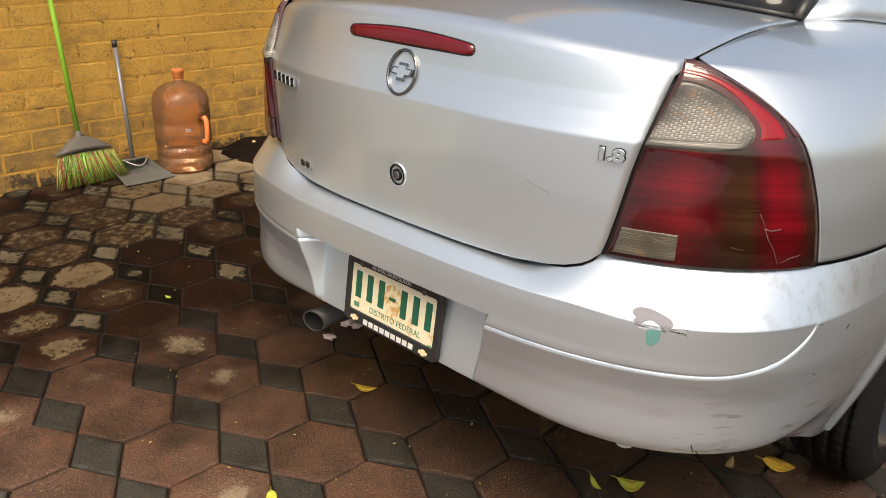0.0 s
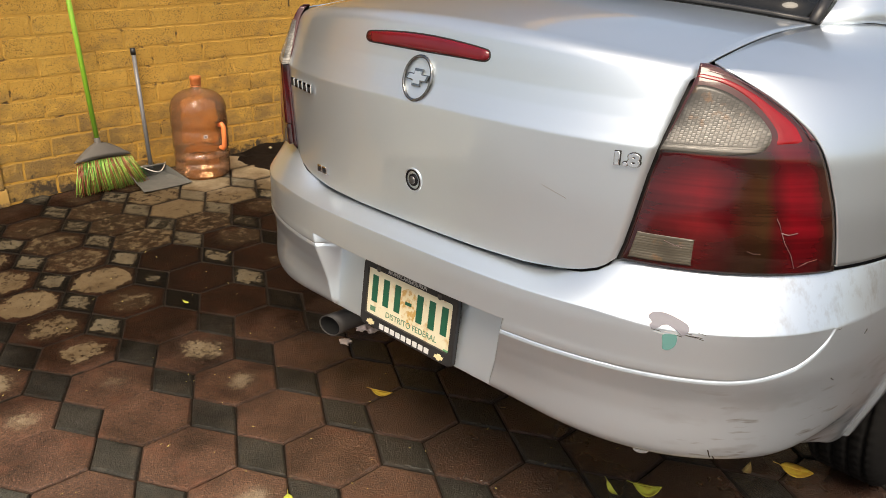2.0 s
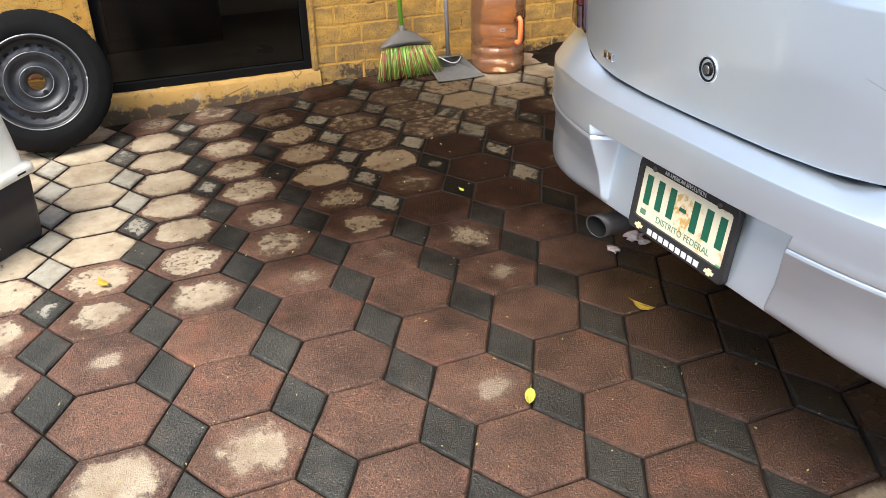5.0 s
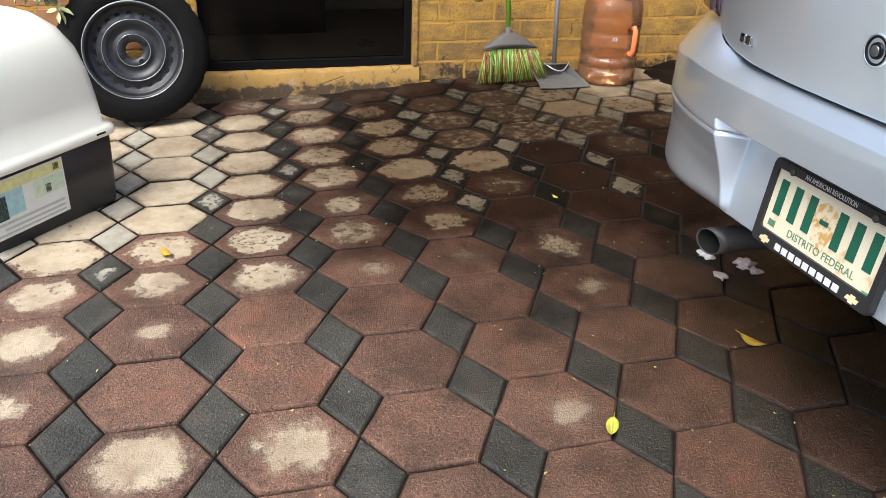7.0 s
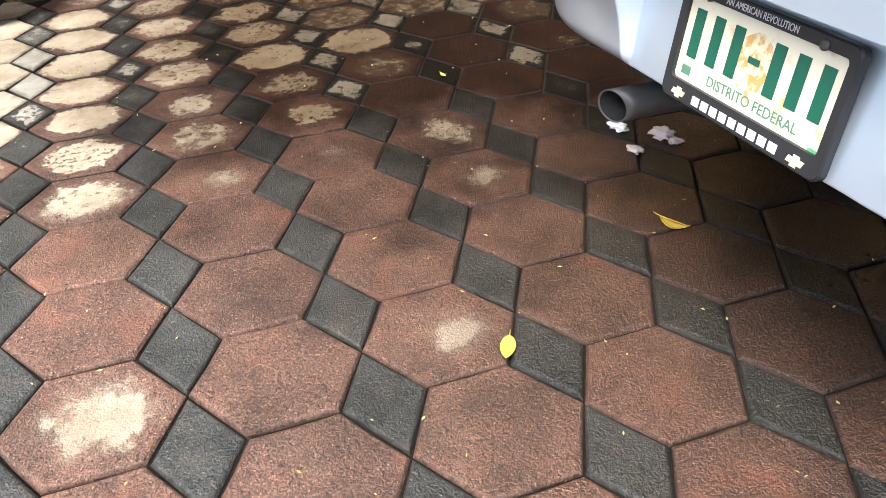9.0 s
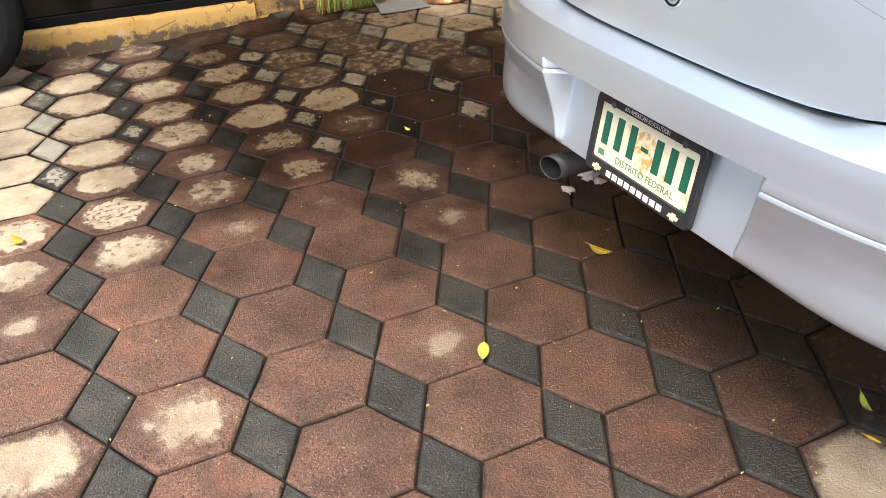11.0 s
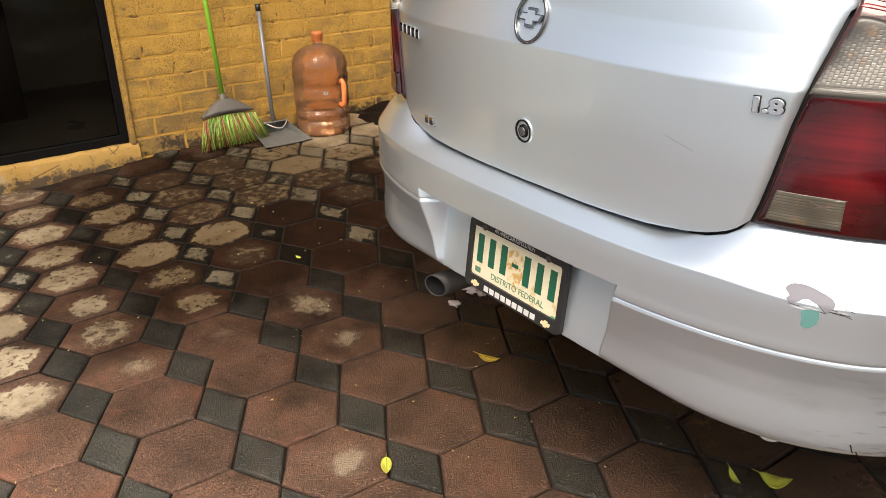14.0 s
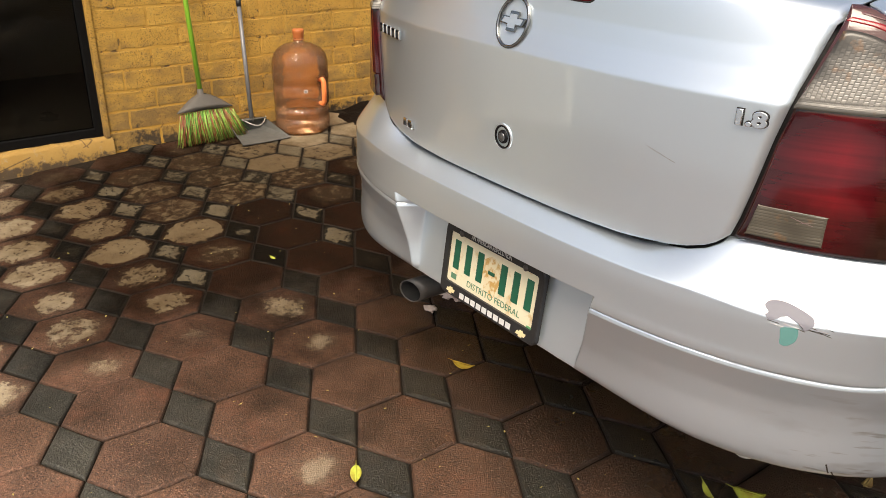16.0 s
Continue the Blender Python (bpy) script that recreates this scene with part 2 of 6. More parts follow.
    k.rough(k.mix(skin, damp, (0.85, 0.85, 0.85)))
    h = k.math("ADD", k.math("MULTIPLY", pores, 0.8), k.math("ADD", k.math("MULTIPLY", fine, 0.7), k.math("MULTIPLY", grit, 0.12)))
    k.bump(k.math("MULTIPLY", h, k.math("SUBTRACT", 1.0, k.math("MULTIPLY", skin, 0.6))), 1.0, 0.0058)
    return k.m


def block_paint():
    """Yellow masonry paint over coarse porous blocks, stained grey-brown low down and blackened at the foot."""
    k = Nodes("yellow_block_paint", 0.85)
    at = k.place()
    info = k.node("ObjectInfo")
    z = k.node("SeparateXYZ", Vector=at).outputs[2]
    big = k.noise(5.0, 5.0, 0.6, at)
    c = k.mix(k.math("ADD", k.math("MULTIPLY", big, 0.7), k.math("MULTIPLY", info.outputs["Random"], 0.3)), (0.575, 0.305, 0.052), (0.775, 0.465, 0.098))
    pits = k.noise(125.0, 4.0, 0.8, at)
    open_grain = k.ramp(k.noise(6.0, 4.0, 0.6, at), (0.40, 0.0), (0.60, 0.055))
    holes = k.ramp(k.math("SUBTRACT", pits, open_grain), (0.365, 0.8), (0.415, 0.0))
    c = k.mix(holes, c, (0.17, 0.092, 0.022))
    c = k.mix(k.ramp(k.noise(38.0, 5.0, 0.7, at), (0.56, 0.0), (0.72, 0.35)), c, (0.72, 0.50, 0.14))
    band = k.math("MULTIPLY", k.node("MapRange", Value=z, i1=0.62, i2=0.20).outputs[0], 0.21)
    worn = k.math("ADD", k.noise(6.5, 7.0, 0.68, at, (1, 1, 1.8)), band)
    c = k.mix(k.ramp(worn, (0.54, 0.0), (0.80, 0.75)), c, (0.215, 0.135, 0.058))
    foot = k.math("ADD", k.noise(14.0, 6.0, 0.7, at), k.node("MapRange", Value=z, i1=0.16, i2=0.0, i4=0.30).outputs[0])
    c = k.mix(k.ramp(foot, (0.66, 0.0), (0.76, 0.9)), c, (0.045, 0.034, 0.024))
    k.color(c)
    k.bump(k.math("ADD", k.math("MULTIPLY", pits, 1.3), k.math("MULTIPLY", k.noise(30.0, 5.0, 0.6, at), 1.0)), 1.0, 0.008)
    return k.m


def cracked_mortar():
    """Joints mostly filled flush with paint, and cracked open, dark, in places."""
    k = Nodes("painted_mortar", 0.95)
    at = k.place()
    c = k.mix(k.noise(25.0, 5.0, 0.6, at), (0.43, 0.22, 0.038), (0.60, 0.345, 0.066))
    k.color(k.mix(k.ramp(k.noise(15.0, 5.0, 0.7, at), (0.355, 0.9), (0.43, 0.0)), c, (0.06, 0.036, 0.016)))
    k.bump(k.noise(60.0, 5.0, 0.7, at), 1.0, 0.004)
    return k.m


def ledge_paint():
    k = Nodes("flaking_yellow_render", 0.85)
    at = k.place()
    c = k.mix(k.noise(9.0, 5.0, 0.6, at), (0.31, 0.172, 0.036), (0.44, 0.275, 0.080))
    chips = k.noise(7.0, 7.0, 0.72, at)
    c = k.mix(k.ramp(chips, (0.56, 0.0), (0.62, 0.8)), c, (0.36, 0.27, 0.16))
    z = k.node("SeparateXYZ", Vector=at).outputs[2]
    foot = k.math("ADD", k.noise(17.0, 6.0, 0.7, at), k.node("MapRange", Value=z, i1=0.055, i2=0.0, i4=0.30).outputs[0])
    c = k.mix(k.ramp(foot, (0.66, 0.0), (0.78, 0.9)), c, (0.06, 0.042, 0.028))
    cracks = k.node("TexVoronoi", Vector=at, Scale=6.0, Randomness=1.0)
    cracks.feature = "DISTANCE_TO_EDGE"
    line = k.math("ADD", cracks.outputs["Distance"], k.ramp(k.noise(3.2, 2.0, 0.5, at), (0.50, 0.2), (0.60, 0.0)))
    c = k.mix(k.ramp(line, (0.008, 0.7), (0.022, 0.0)), c, (0.07, 0.042, 0.022))
    c = k.mix(k.ramp(k.noise(10.0, 8.0, 0.75, at), (0.56, 0.0), (0.66, 0.8)), c, (0.09, 0.065, 0.045))
    k.color(c)
    k.bump(k.math("ADD", chips, k.noise(70.0)), 0.7, 0.006)
    return k.m


def earth(name, a, b, scale=14.0):
    k = Nodes(name, 0.95, spec=0.08)
    at = k.place()
    c = k.mix(k.noise(scale, 7.0, 0.7, at), a, b)
    k.color(k.mix(k.ramp(k.noise(scale * 9, 3.0, 0.6, at), (0.62, 0.0), (0.7, 0.5)), c, tuple(v * 2.5 for v in b)))
    k.bump(k.noise(scale * 3, 8.0, 0.7, at), 1.0, 0.02)
    return k.m


def lens_red():
    """Red lens over several chambers: bright reflectors, a brownish pillar between them, smoked rims."""
    k = Nodes("red_lamp_lens", 0.09, 0.0, 0.5, 0.03, 0.4)
    at = k.place()
    uv = k.node("SeparateXYZ", Vector=k.coords("UV"))
    warp = k.math("MULTIPLY", k.math("SUBTRACT", k.noise(14.0, 3.0, 0.5, at), 0.5), 0.10)
    u, v = k.math("ADD", uv.outputs[0], warp), k.math("ADD", uv.outputs[1], warp)
    c = k.ramp(u, (0.0, (0.045, 0.004, 0.006)), (0.14, (0.085, 0.004, 0.007)), (0.34, (0.150, 0.004, 0.008)), (0.50, (0.065, 0.004, 0.006)), (0.56, (0.045, 0.014, 0.008)), (0.66, (0.045, 0.021, 0.009)), (0.71, (0.070, 0.006, 0.007)), (0.78, (0.165, 0.004, 0.009)), (0.88, (0.135, 0.004, 0.008)), (0.945, (0.045, 0.010, 0.007)), (1.0, (0.036, 0.016, 0.008)))
    shade = k.ramp(v, (0.0, 0.40), (0.17, 0.55), (0.235, 1.05), (0.33, 0.75), (0.42, 1.15), (0.50, 0.85), (0.56, 0.5), (0.62, 0.75), (1.0, 0.8))
    c = k.mix(1.0, c, shade, "MULTIPLY")
    lines = k.noise(55.0, 2.0, 0.5, at, (0.06, 0.06, 3.0))
    c = k.mix(k.ramp(lines, (0.40, 0.45), (0.60, 0.0)), c, (0.55, 0.5, 0.5), "MULTIPLY")
    high = k.node("MapRange", Value=uv.outputs[1], i1=0.62, i2=0.70).outputs[0]
    c = k.mix(high, c, (0.062, 0.022, 0.022))
    k.color(c)
    wave = k.node("TexWave", Vector=at, Scale=70.0, Distortion=0.0)
    wave.wave_type, wave.bands_direction = "BANDS", "Z"
    k.bump(wave.outputs["Fac"], 0.02, 0.001)
    return k.m


def lens_clear(name, dark, pale, wide, high, foot=0.0, top=0.0):
    """Clear moulded lens over a dull reflector: staggered columns of small facets, no two alike; ribs along its foot, darker to its top."""
    k = Nodes(name, 0.26, 0.0, 0.0, 0.03, 0.4)
    at = k.place()
    xyz = k.node("SeparateXYZ", Vector=at)
    turned = k.node("CombineXYZ", X=xyz.outputs[2], Y=xyz.outputs[0], Z=0.0).outputs[0]
    cells = k.node("TexBrick", Vector=turned, Color1=(0.58, 0.58, 0.58, 1), Color2=(1.0, 1.0, 1.0, 1), Mortar=(0.40, 0.40, 0.40, 1), Scale=1.0)
    cells.inputs["Mortar Size"].default_value, cells.inputs["Mortar Smooth"].default_value = high * 0.25, 1.0
    cells.inputs["Brick Width"].default_value, cells.inputs["Row Height"].default_value = high, wide
    broad = k.ramp(k.noise(13.0, 2.0, 0.5, at), (0.36, 0.25), (0.60, 1.0))
    value = k.node("SeparateColor", Color=k.mix(1.0, cells.outputs["Color"], broad, "MULTIPLY")).outputs[0]
    if top:
        ribs = k.ramp(k.noise(60.0, 2.0, 0.5, at, (0.05, 0.05, 6.0)), (0.42, 0.25), (0.58, 0.75))
        low = k.node("MapRange", Value=xyz.outputs[2], i1=foot + 0.016, i2=foot + 0.012).outputs[0]
        value = k.math("ADD", k.math("MULTIPLY", value, k.math("SUBTRACT", 1.0, low)), k.math("MULTIPLY", ribs, low))
        dim = k.ramp(k.node("MapRange", Value=xyz.outputs[2], i1=foot, i2=top).outputs[0], (0.0, 0.8), (0.25, 1.0), (0.55, 0.75), (0.85, 0.25), (1.0, 0.15))
        value = k.math("MULTIPLY", value, dim)
    warm = k.ramp(k.noise(34.0, 3.0, 0.6, at), (0.58, 0.0), (0.68, 0.4))
    k.color(k.mix(warm, k.mix(value, dark, pale), (0.20, 0.10, 0.04)))
    k.bump(value, 0.5, 0.002)
    return k.m


def tinted_plastic(name, tint, body):
    """Thin see-through coloured plastic: part of the light passes tinted, part is scattered, and the surface is glossy."""
    k = Nodes(name)
    bump = k.node("Bump", Height=k.noise(16.0, 3.0), Strength=1.0, Distance=0.014).outputs[0]
    clear = k.node("BsdfTransparent", Color=(*tint, 1)).outputs[0]
    milky = k.node("BsdfDiffuse", Color=(*body, 1)).outputs[0]
    glow = k.node("BsdfTranslucent", Color=(*body, 1)).outputs[0]
    haze = k.node("MixShader", i0=0.5, i1=milky, i2=glow).outputs[0]
    wall = k.node("MixShader", i0=0.26, i1=clear, i2=haze).outputs[0]
    gloss = k.node("BsdfGlossy", Roughness=0.13, Normal=bump).outputs[0]
    skin = k.node("Fresnel", IOR=1.55, Normal=bump).outputs[0]
    out = k.node("MixShader", i0=skin, i1=wall, i2=gloss).outputs[0]
    k.t.links.new(out, k.t.nodes["Material Output"].inputs["Surface"])
    return k.m


def dark_glass(name, c=(0.006, 0.007, 0.008), rough=0.03, spec=0.3):
    k = Nodes(name, rough, 0.0, 0.0, spec=spec)
    k.color(k.mix(k.noise(4.0, 5.0), c, tuple(v * 1.8 for v in c)))
    return k.m


def smoked_glass():
    """Smoked glass: a little light passes, and the surface mirrors the yard."""
    k = Nodes("smoked_house_glass")
    clear = k.node("BsdfTransparent", Color=(0.56, 0.545, 0.51, 1)).outputs[0]
    gloss = k.node("BsdfGlossy", Color=(0.8, 0.8, 0.8, 1), Roughness=0.02).outputs[0]
    smear = k.math("MULTIPLY_ADD", k.noise(5.0, 5.0, 0.6, k.place()), 0.06, 0.0)
    skin = k.math("MULTIPLY", k.node("Fresnel", IOR=1.45).outputs[0], k.math("ADD", 0.55, smear))
    k.t.links.new(k.node("MixShader", i0=skin, i1=clear, i2=gloss).outputs[0], k.t.nodes["Material Output"].inputs["Surface"])
    return k.m


PAINT, BUMPER_PAINT = silver_paint(), bumper_paint()
DARK_GAP = plain("shadow_gap_black", (0.012, 0.012, 0.013), 0.7)
CHROME = plain("chrome", (0.72, 0.72, 0.72), 0.05, 1.0, vary=0.05)
DARK_CHROME = plain("aged_chrome", (0.24, 0.24, 0.235), 0.08, 1.0, vary=0.3, scale=50)
BLACK_PLASTIC = plain("black_plastic", (0.018, 0.018, 0.019), 0.42, grain=0.15)
RUBBER = plain("tyre_rubber", (0.0085, 0.0083, 0.0082), 0.9, vary=0.3, grain=0.3)
RUBBER.node_tree.nodes["Principled BSDF"].inputs["Specular IOR Level"].default_value = 0.13
STEEL_BLACK = plain("black_enamelled_steel", (0.02, 0.02, 0.021), 0.28, 0.3, 0.3, vary=0.3)
STEEL_WORN = plain("worn_black_steel", (0.045, 0.046, 0.048), 0.42, 0.65, 0.0, vary=0.5, scale=22)
EXHAUST = plain("sooty_exhaust_steel", (0.11, 0.105, 0.10), 0.5, 0.6, vary=0.4, scale=40)
SOOT_AND_HOLES = plain("soot_and_hole_black", (0.006, 0.006, 0.006), 0.95)
LENS_RED = lens_red()
LENS_BRIGHT = plain("bright_red_reflector", (0.24, 0.004, 0.007), 0.16, 0.0, 0.3, vary=0.25, scale=30)
LENS_STOP = plain("red_stop_lens", (0.12, 0.003, 0.008), 0.22, 0.0, 0.25, vary=0.4, scale=12)
LENS_SMOKE = plain("dull_pink_lens_rim", (0.085, 0.022, 0.024), 0.2, 0.0, 1.0, vary=0.25, scale=18)
LENS_CLEAR = lens_clear("faceted_clear_lens", (0.030, 0.028, 0.024), (0.30, 0.284, 0.255), 0.0056, 0.0062, 0.9585, 1.060)
LENS_LOW = lens_clear("ribbed_clear_lens", (0.050, 0.043, 0.032), (0.125, 0.112, 0.088), 0.20, 0.0045)
LOCK_BLACK = plain("glossy_black_plastic", (0.006, 0.006, 0.007), 0.4, spec=0.2)
RIM_GLINT = plain("rim_glint_steel", (0.42, 0.42, 0.42), 0.35, 0.8, vary=0.4, scale=60)
WORN_CHROME = plain("worn_chrome", (0.30, 0.28, 0.25), 0.3, 0.9, vary=0.4)
GLASS_CAR = dark_glass("dark_car_glass")
GLASS_HOUSE = smoked_glass()
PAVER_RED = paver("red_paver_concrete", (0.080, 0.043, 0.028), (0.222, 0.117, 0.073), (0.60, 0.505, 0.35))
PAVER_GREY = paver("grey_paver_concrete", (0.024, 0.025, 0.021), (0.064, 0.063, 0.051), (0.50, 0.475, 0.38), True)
JOINT = earth("joint_dirt", (0.016, 0.012, 0.009), (0.045, 0.034, 0.025), 40.0)
SOIL = earth("dark_garden_soil", (0.006, 0.004, 0.003), (0.020, 0.013, 0.0085), 26.0)
YARD = earth("blue_bounce_concrete", (0.24, 0.27, 0.30), (0.32, 0.355, 0.39), 3.0)
PLASTER = plain("cream_plaster", (0.64, 0.56, 0.45), 0.85, vary=0.12, scale=4)
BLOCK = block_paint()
LEDGE = ledge_paint()
ORANGE_WALL = plain("bare_terracotta", (0.38, 0.185, 0.085), 0.85, vary=0.25, scale=7, grain=0.5)
ALUMINIUM_BLACK = plain("black_window_frame", (0.004, 0.004, 0.0042), 0.75, 0.0, spec=0.12)
MORTAR = cracked_mortar()


# ---- building helpers ----
def mesh_of(bm, name, smooth=False):
    me = bpy.data.meshes.new(name)
    bm.to_mesh(me)
    bm.free()
    if smooth:
        me.polygons.foreach_set("use_smooth", [True] * len(me.polygons))
    return me


def part(name, bm, material, parent=None, label="", smooth=False, at=None):
    """Links a bmesh, or a mesh, as one object under a thing or a part."""
    me = bm if isinstance(bm, bpy.types.Mesh) else mesh_of(bm, name, smooth)
    if material and not me.materials:
        me.materials.append(material)
    ob = new(name, me)
    if parent:
        ob.parent = parent
    if at:
        ob.matrix_basis = at
    return tagged(ob, label)


def thing(name, label, category, group="", at=None):
    ob = new(name)
    ob.empty_display_size = 0.05
    if at:
        ob.matrix_basis = at
    return tagged(ob, label, category, group)


def solid(ob, thick, offset=-1.0):
    m = ob.modifiers.new("thickness", "SOLIDIFY")
    m.thickness, m.offset = thick, offset
    return ob


def bevelled(ob, width, steps=2, angle=35):
    m = ob.modifiers.new("edges", "BEVEL")
    m.width, m.segments, m.limit_method, m.angle_limit = width, steps, "ANGLE", radians(angle)
    return ob


def box(bm, x0, x1, y0, y1, z0, z1, m=None):
    vs = [bm.verts.new((x, y, z)) for x in (x0, x1) for y in (y0, y1) for z in (z0, z1)]
    for f in ((0, 1, 3, 2), (4, 6, 7, 5), (0, 4, 5, 1), (2, 3, 7, 6), (0, 2, 6, 4), (1, 5, 7, 3)):
        bm.faces.new([vs[i] for i in f])
    if m:
        bmesh.ops.transform(bm, matrix=m, verts=vs)
    return bm


def box_bm(*size):
    return box(bmesh.new(), *size)


def sheet(rows, bm=None):
    """A quad net through rows of points."""
    bm = bm or bmesh.new()
    vs = [[bm.verts.new(p) for p in row] for row in rows]
    for a, b in zip(vs, vs[1:]):
        for i in range(len(a) - 1):
            bm.faces.new((a[i], a[i + 1], b[i + 1], b[i]))
    return bm


def lathe(profile, steps=48, axis="z", bm=None, bumps=None):
    """Turns (radius, height) round an axis. bumps(angle, n) scales the radius of ring n."""
    bm = bm or bmesh.new()
    rings = []
    for n, (r, h) in enumerate(profile):
        ring = []
        for k in range(steps):
            a = 2 * math.pi * k / steps
            q = r * (bumps(a, n) if bumps else 1)
            p = (q * math.cos(a), q * math.sin(a), h)
            ring.append(bm.verts.new(p if axis == "z" else (h, p[0], p[1]) if axis == "x" else (p[0], h, p[1])))
        rings.append(ring)
    for a, b in zip(rings, rings[1:]):
        for k in range(steps):
            bm.faces.new((a[k], a[(k + 1) % steps], b[(k + 1) % steps], b[k]))
    return bm


def tube(points, radius, steps=12, bm=None, cap=True):
    """A round bar through points; radius is a number or one for each point."""
    bm = bm or bmesh.new()
    pts = [Vector(p) for p in points]
    rs = radius if isinstance(radius, (list, tuple)) else [radius] * len(pts)
    rings, side = [], None
    for i, p in enumerate(pts):
        way = (pts[min(i + 1, len(pts) - 1)] - pts[max(i - 1, 0)]).normalized()
        side = (side - way * side.dot(way)).normalized() if side else way.orthogonal().normalized()
        up = way.cross(side)
        rings.append([bm.verts.new(p + rs[i] * (math.cos(a) * side + math.sin(a) * up)) for a in (2 * math.pi * k / steps for k in range(steps))])
    for a, b in zip(rings, rings[1:]):
        for k in range(steps):
            bm.faces.new((a[k], a[(k + 1) % steps], b[(k + 1) % steps], b[k]))
    if cap:
        bm.faces.new(rings[0][::-1])
        bm.faces.new(rings[-1])
    return bm


def prism(outline, z0, z1, bm=None):
    """Extrudes a flat (x, y) outline from z0 to z1."""
    bm = bm or bmesh.new()
    a = [bm.verts.new((x, y, z0)) for x, y in outline]
    b = [bm.verts.new((x, y, z1)) for x, y in outline]
    bm.faces.new(a[::-1])
    bm.faces.new(b)
    for i in range(len(a)):
        j = (i + 1) % len(a)
        bm.faces.new((a[i], a[j], b[j], b[i]))
    return bm


def rounded(w, h, r, steps=6):
    """A rounded rectangle round the origin, as (x, y) points."""
    out = []
    for cx, cy, a0 in ((w / 2 - r, h / 2 - r, 0), (r - w / 2, h / 2 - r, 90), (r - w / 2, r - h / 2, 180), (w / 2 - r, r - h / 2, 270)):
        out += [(cx + r * math.cos(radians(a0 + 90 * k / steps)), cy + r * math.sin(radians(a0 + 90 * k / steps))) for k in range(steps + 1)]
    return out


def lettering(text, height, depth, weight=0.0, bevel=0.0):
    """A mesh of built-in letters, centred, lying in x and y."""
    cu = bpy.data.curves.new("letters", "FONT")
    cu.offset, cu.bevel_depth, cu.bevel_resolution = weight, bevel, 2
    cu.body, cu.size, cu.extrude, cu.align_x, cu.align_y = text, height / 0.7, depth / 2, "CENTER", "CENTER"
    ob = bpy.data.objects.new("letters", cu)
    scene.collection.objects.link(ob)
    bpy.context.view_layer.update()
    me = bpy.data.meshes.new_from_object(ob.evaluated_get(bpy.context.evaluated_depsgraph_get()))
    bpy.data.objects.remove(ob)
    return me


def table(rows, v):
    """The value at v, on straight lines between (at, value) rows, or between two columns."""
    if len(rows) == 2 and isinstance(rows[0], np.ndarray):
        return float(np.interp(v, *rows))
    return float(np.interp(v, [r[0] for r in rows], [r[1] for r in rows]))


def ease(v):
    v = min(1.0, max(0.0, v))
    return v * v * (3 - 2 * v)


# ---- the ground and the house wall ----
def ground_z(x, y):
    """The paving lies level by the car and falls a little along the house."""
    k = min(1.0, max(0.0, (-0.8 - x) / 1.0))
    return k * 0.05 * math.tanh((y + 0.15) / 0.75)


WALL_X = -2.815


def structure(name, bm, material, label, smooth=False):
    return tagged(part(name, bm, material, None, label, smooth), category=name.split("_")[0], kind="structure")


def ground():
    xs = [-60, -20, -8, -4] + [round(-3 + 0.15 * i, 3) for i in range(40)] + [4, 8, 20, 60]
    ys = [-60, -20, -8, -4] + [round(-3 + 0.15 * i, 3) for i in range(40)] + [4, 8, 20, 60]
    ob = structure("ground", sheet([[(x, y, ground_z(x, y) - 0.012) for x in xs] for y in ys]), JOINT, "dark dirt bed that shows between the pavers", True)
    # unseen concrete sheets, added so that the car's paint mirrors a bluish ground
    structure("drive", sheet([[(x, y, 0.004) for x in (-2.78, -1, 1, 3, 5.55)] for y in (-8.95, -7, -5, -3.2, -2.35)]), YARD, "unseen bluish grey concrete behind the paving, added to tint the car's reflections", True)
    structure("drive", sheet([[(x, y, 0.004) for x in (-9.0, -7, -5, -2.782)] for y in (-8.95, -7, -5, -3.2, -2.66)]), YARD, "unseen bluish grey concrete beside the house, added to tint the car's reflections", True)
    structure("soil_bed", sheet([[(WALL_X + 0.02 + 0.05 * i, 1.12 + 0.05 * j + (0.012 * math.sin(3 * i) if j == 0 else 0), ground_z(-2.5, 1.2) - 0.004 + 0.03 * noise.noise((i * 0.31, j * 0.27, 2)) * (0.2 if j < 2 else 1) + min(j, 6) * 0.003) for i in range(36)] for j in range(60)]), SOIL, "strip of dark bare soil between wall and car", True)
    return ob


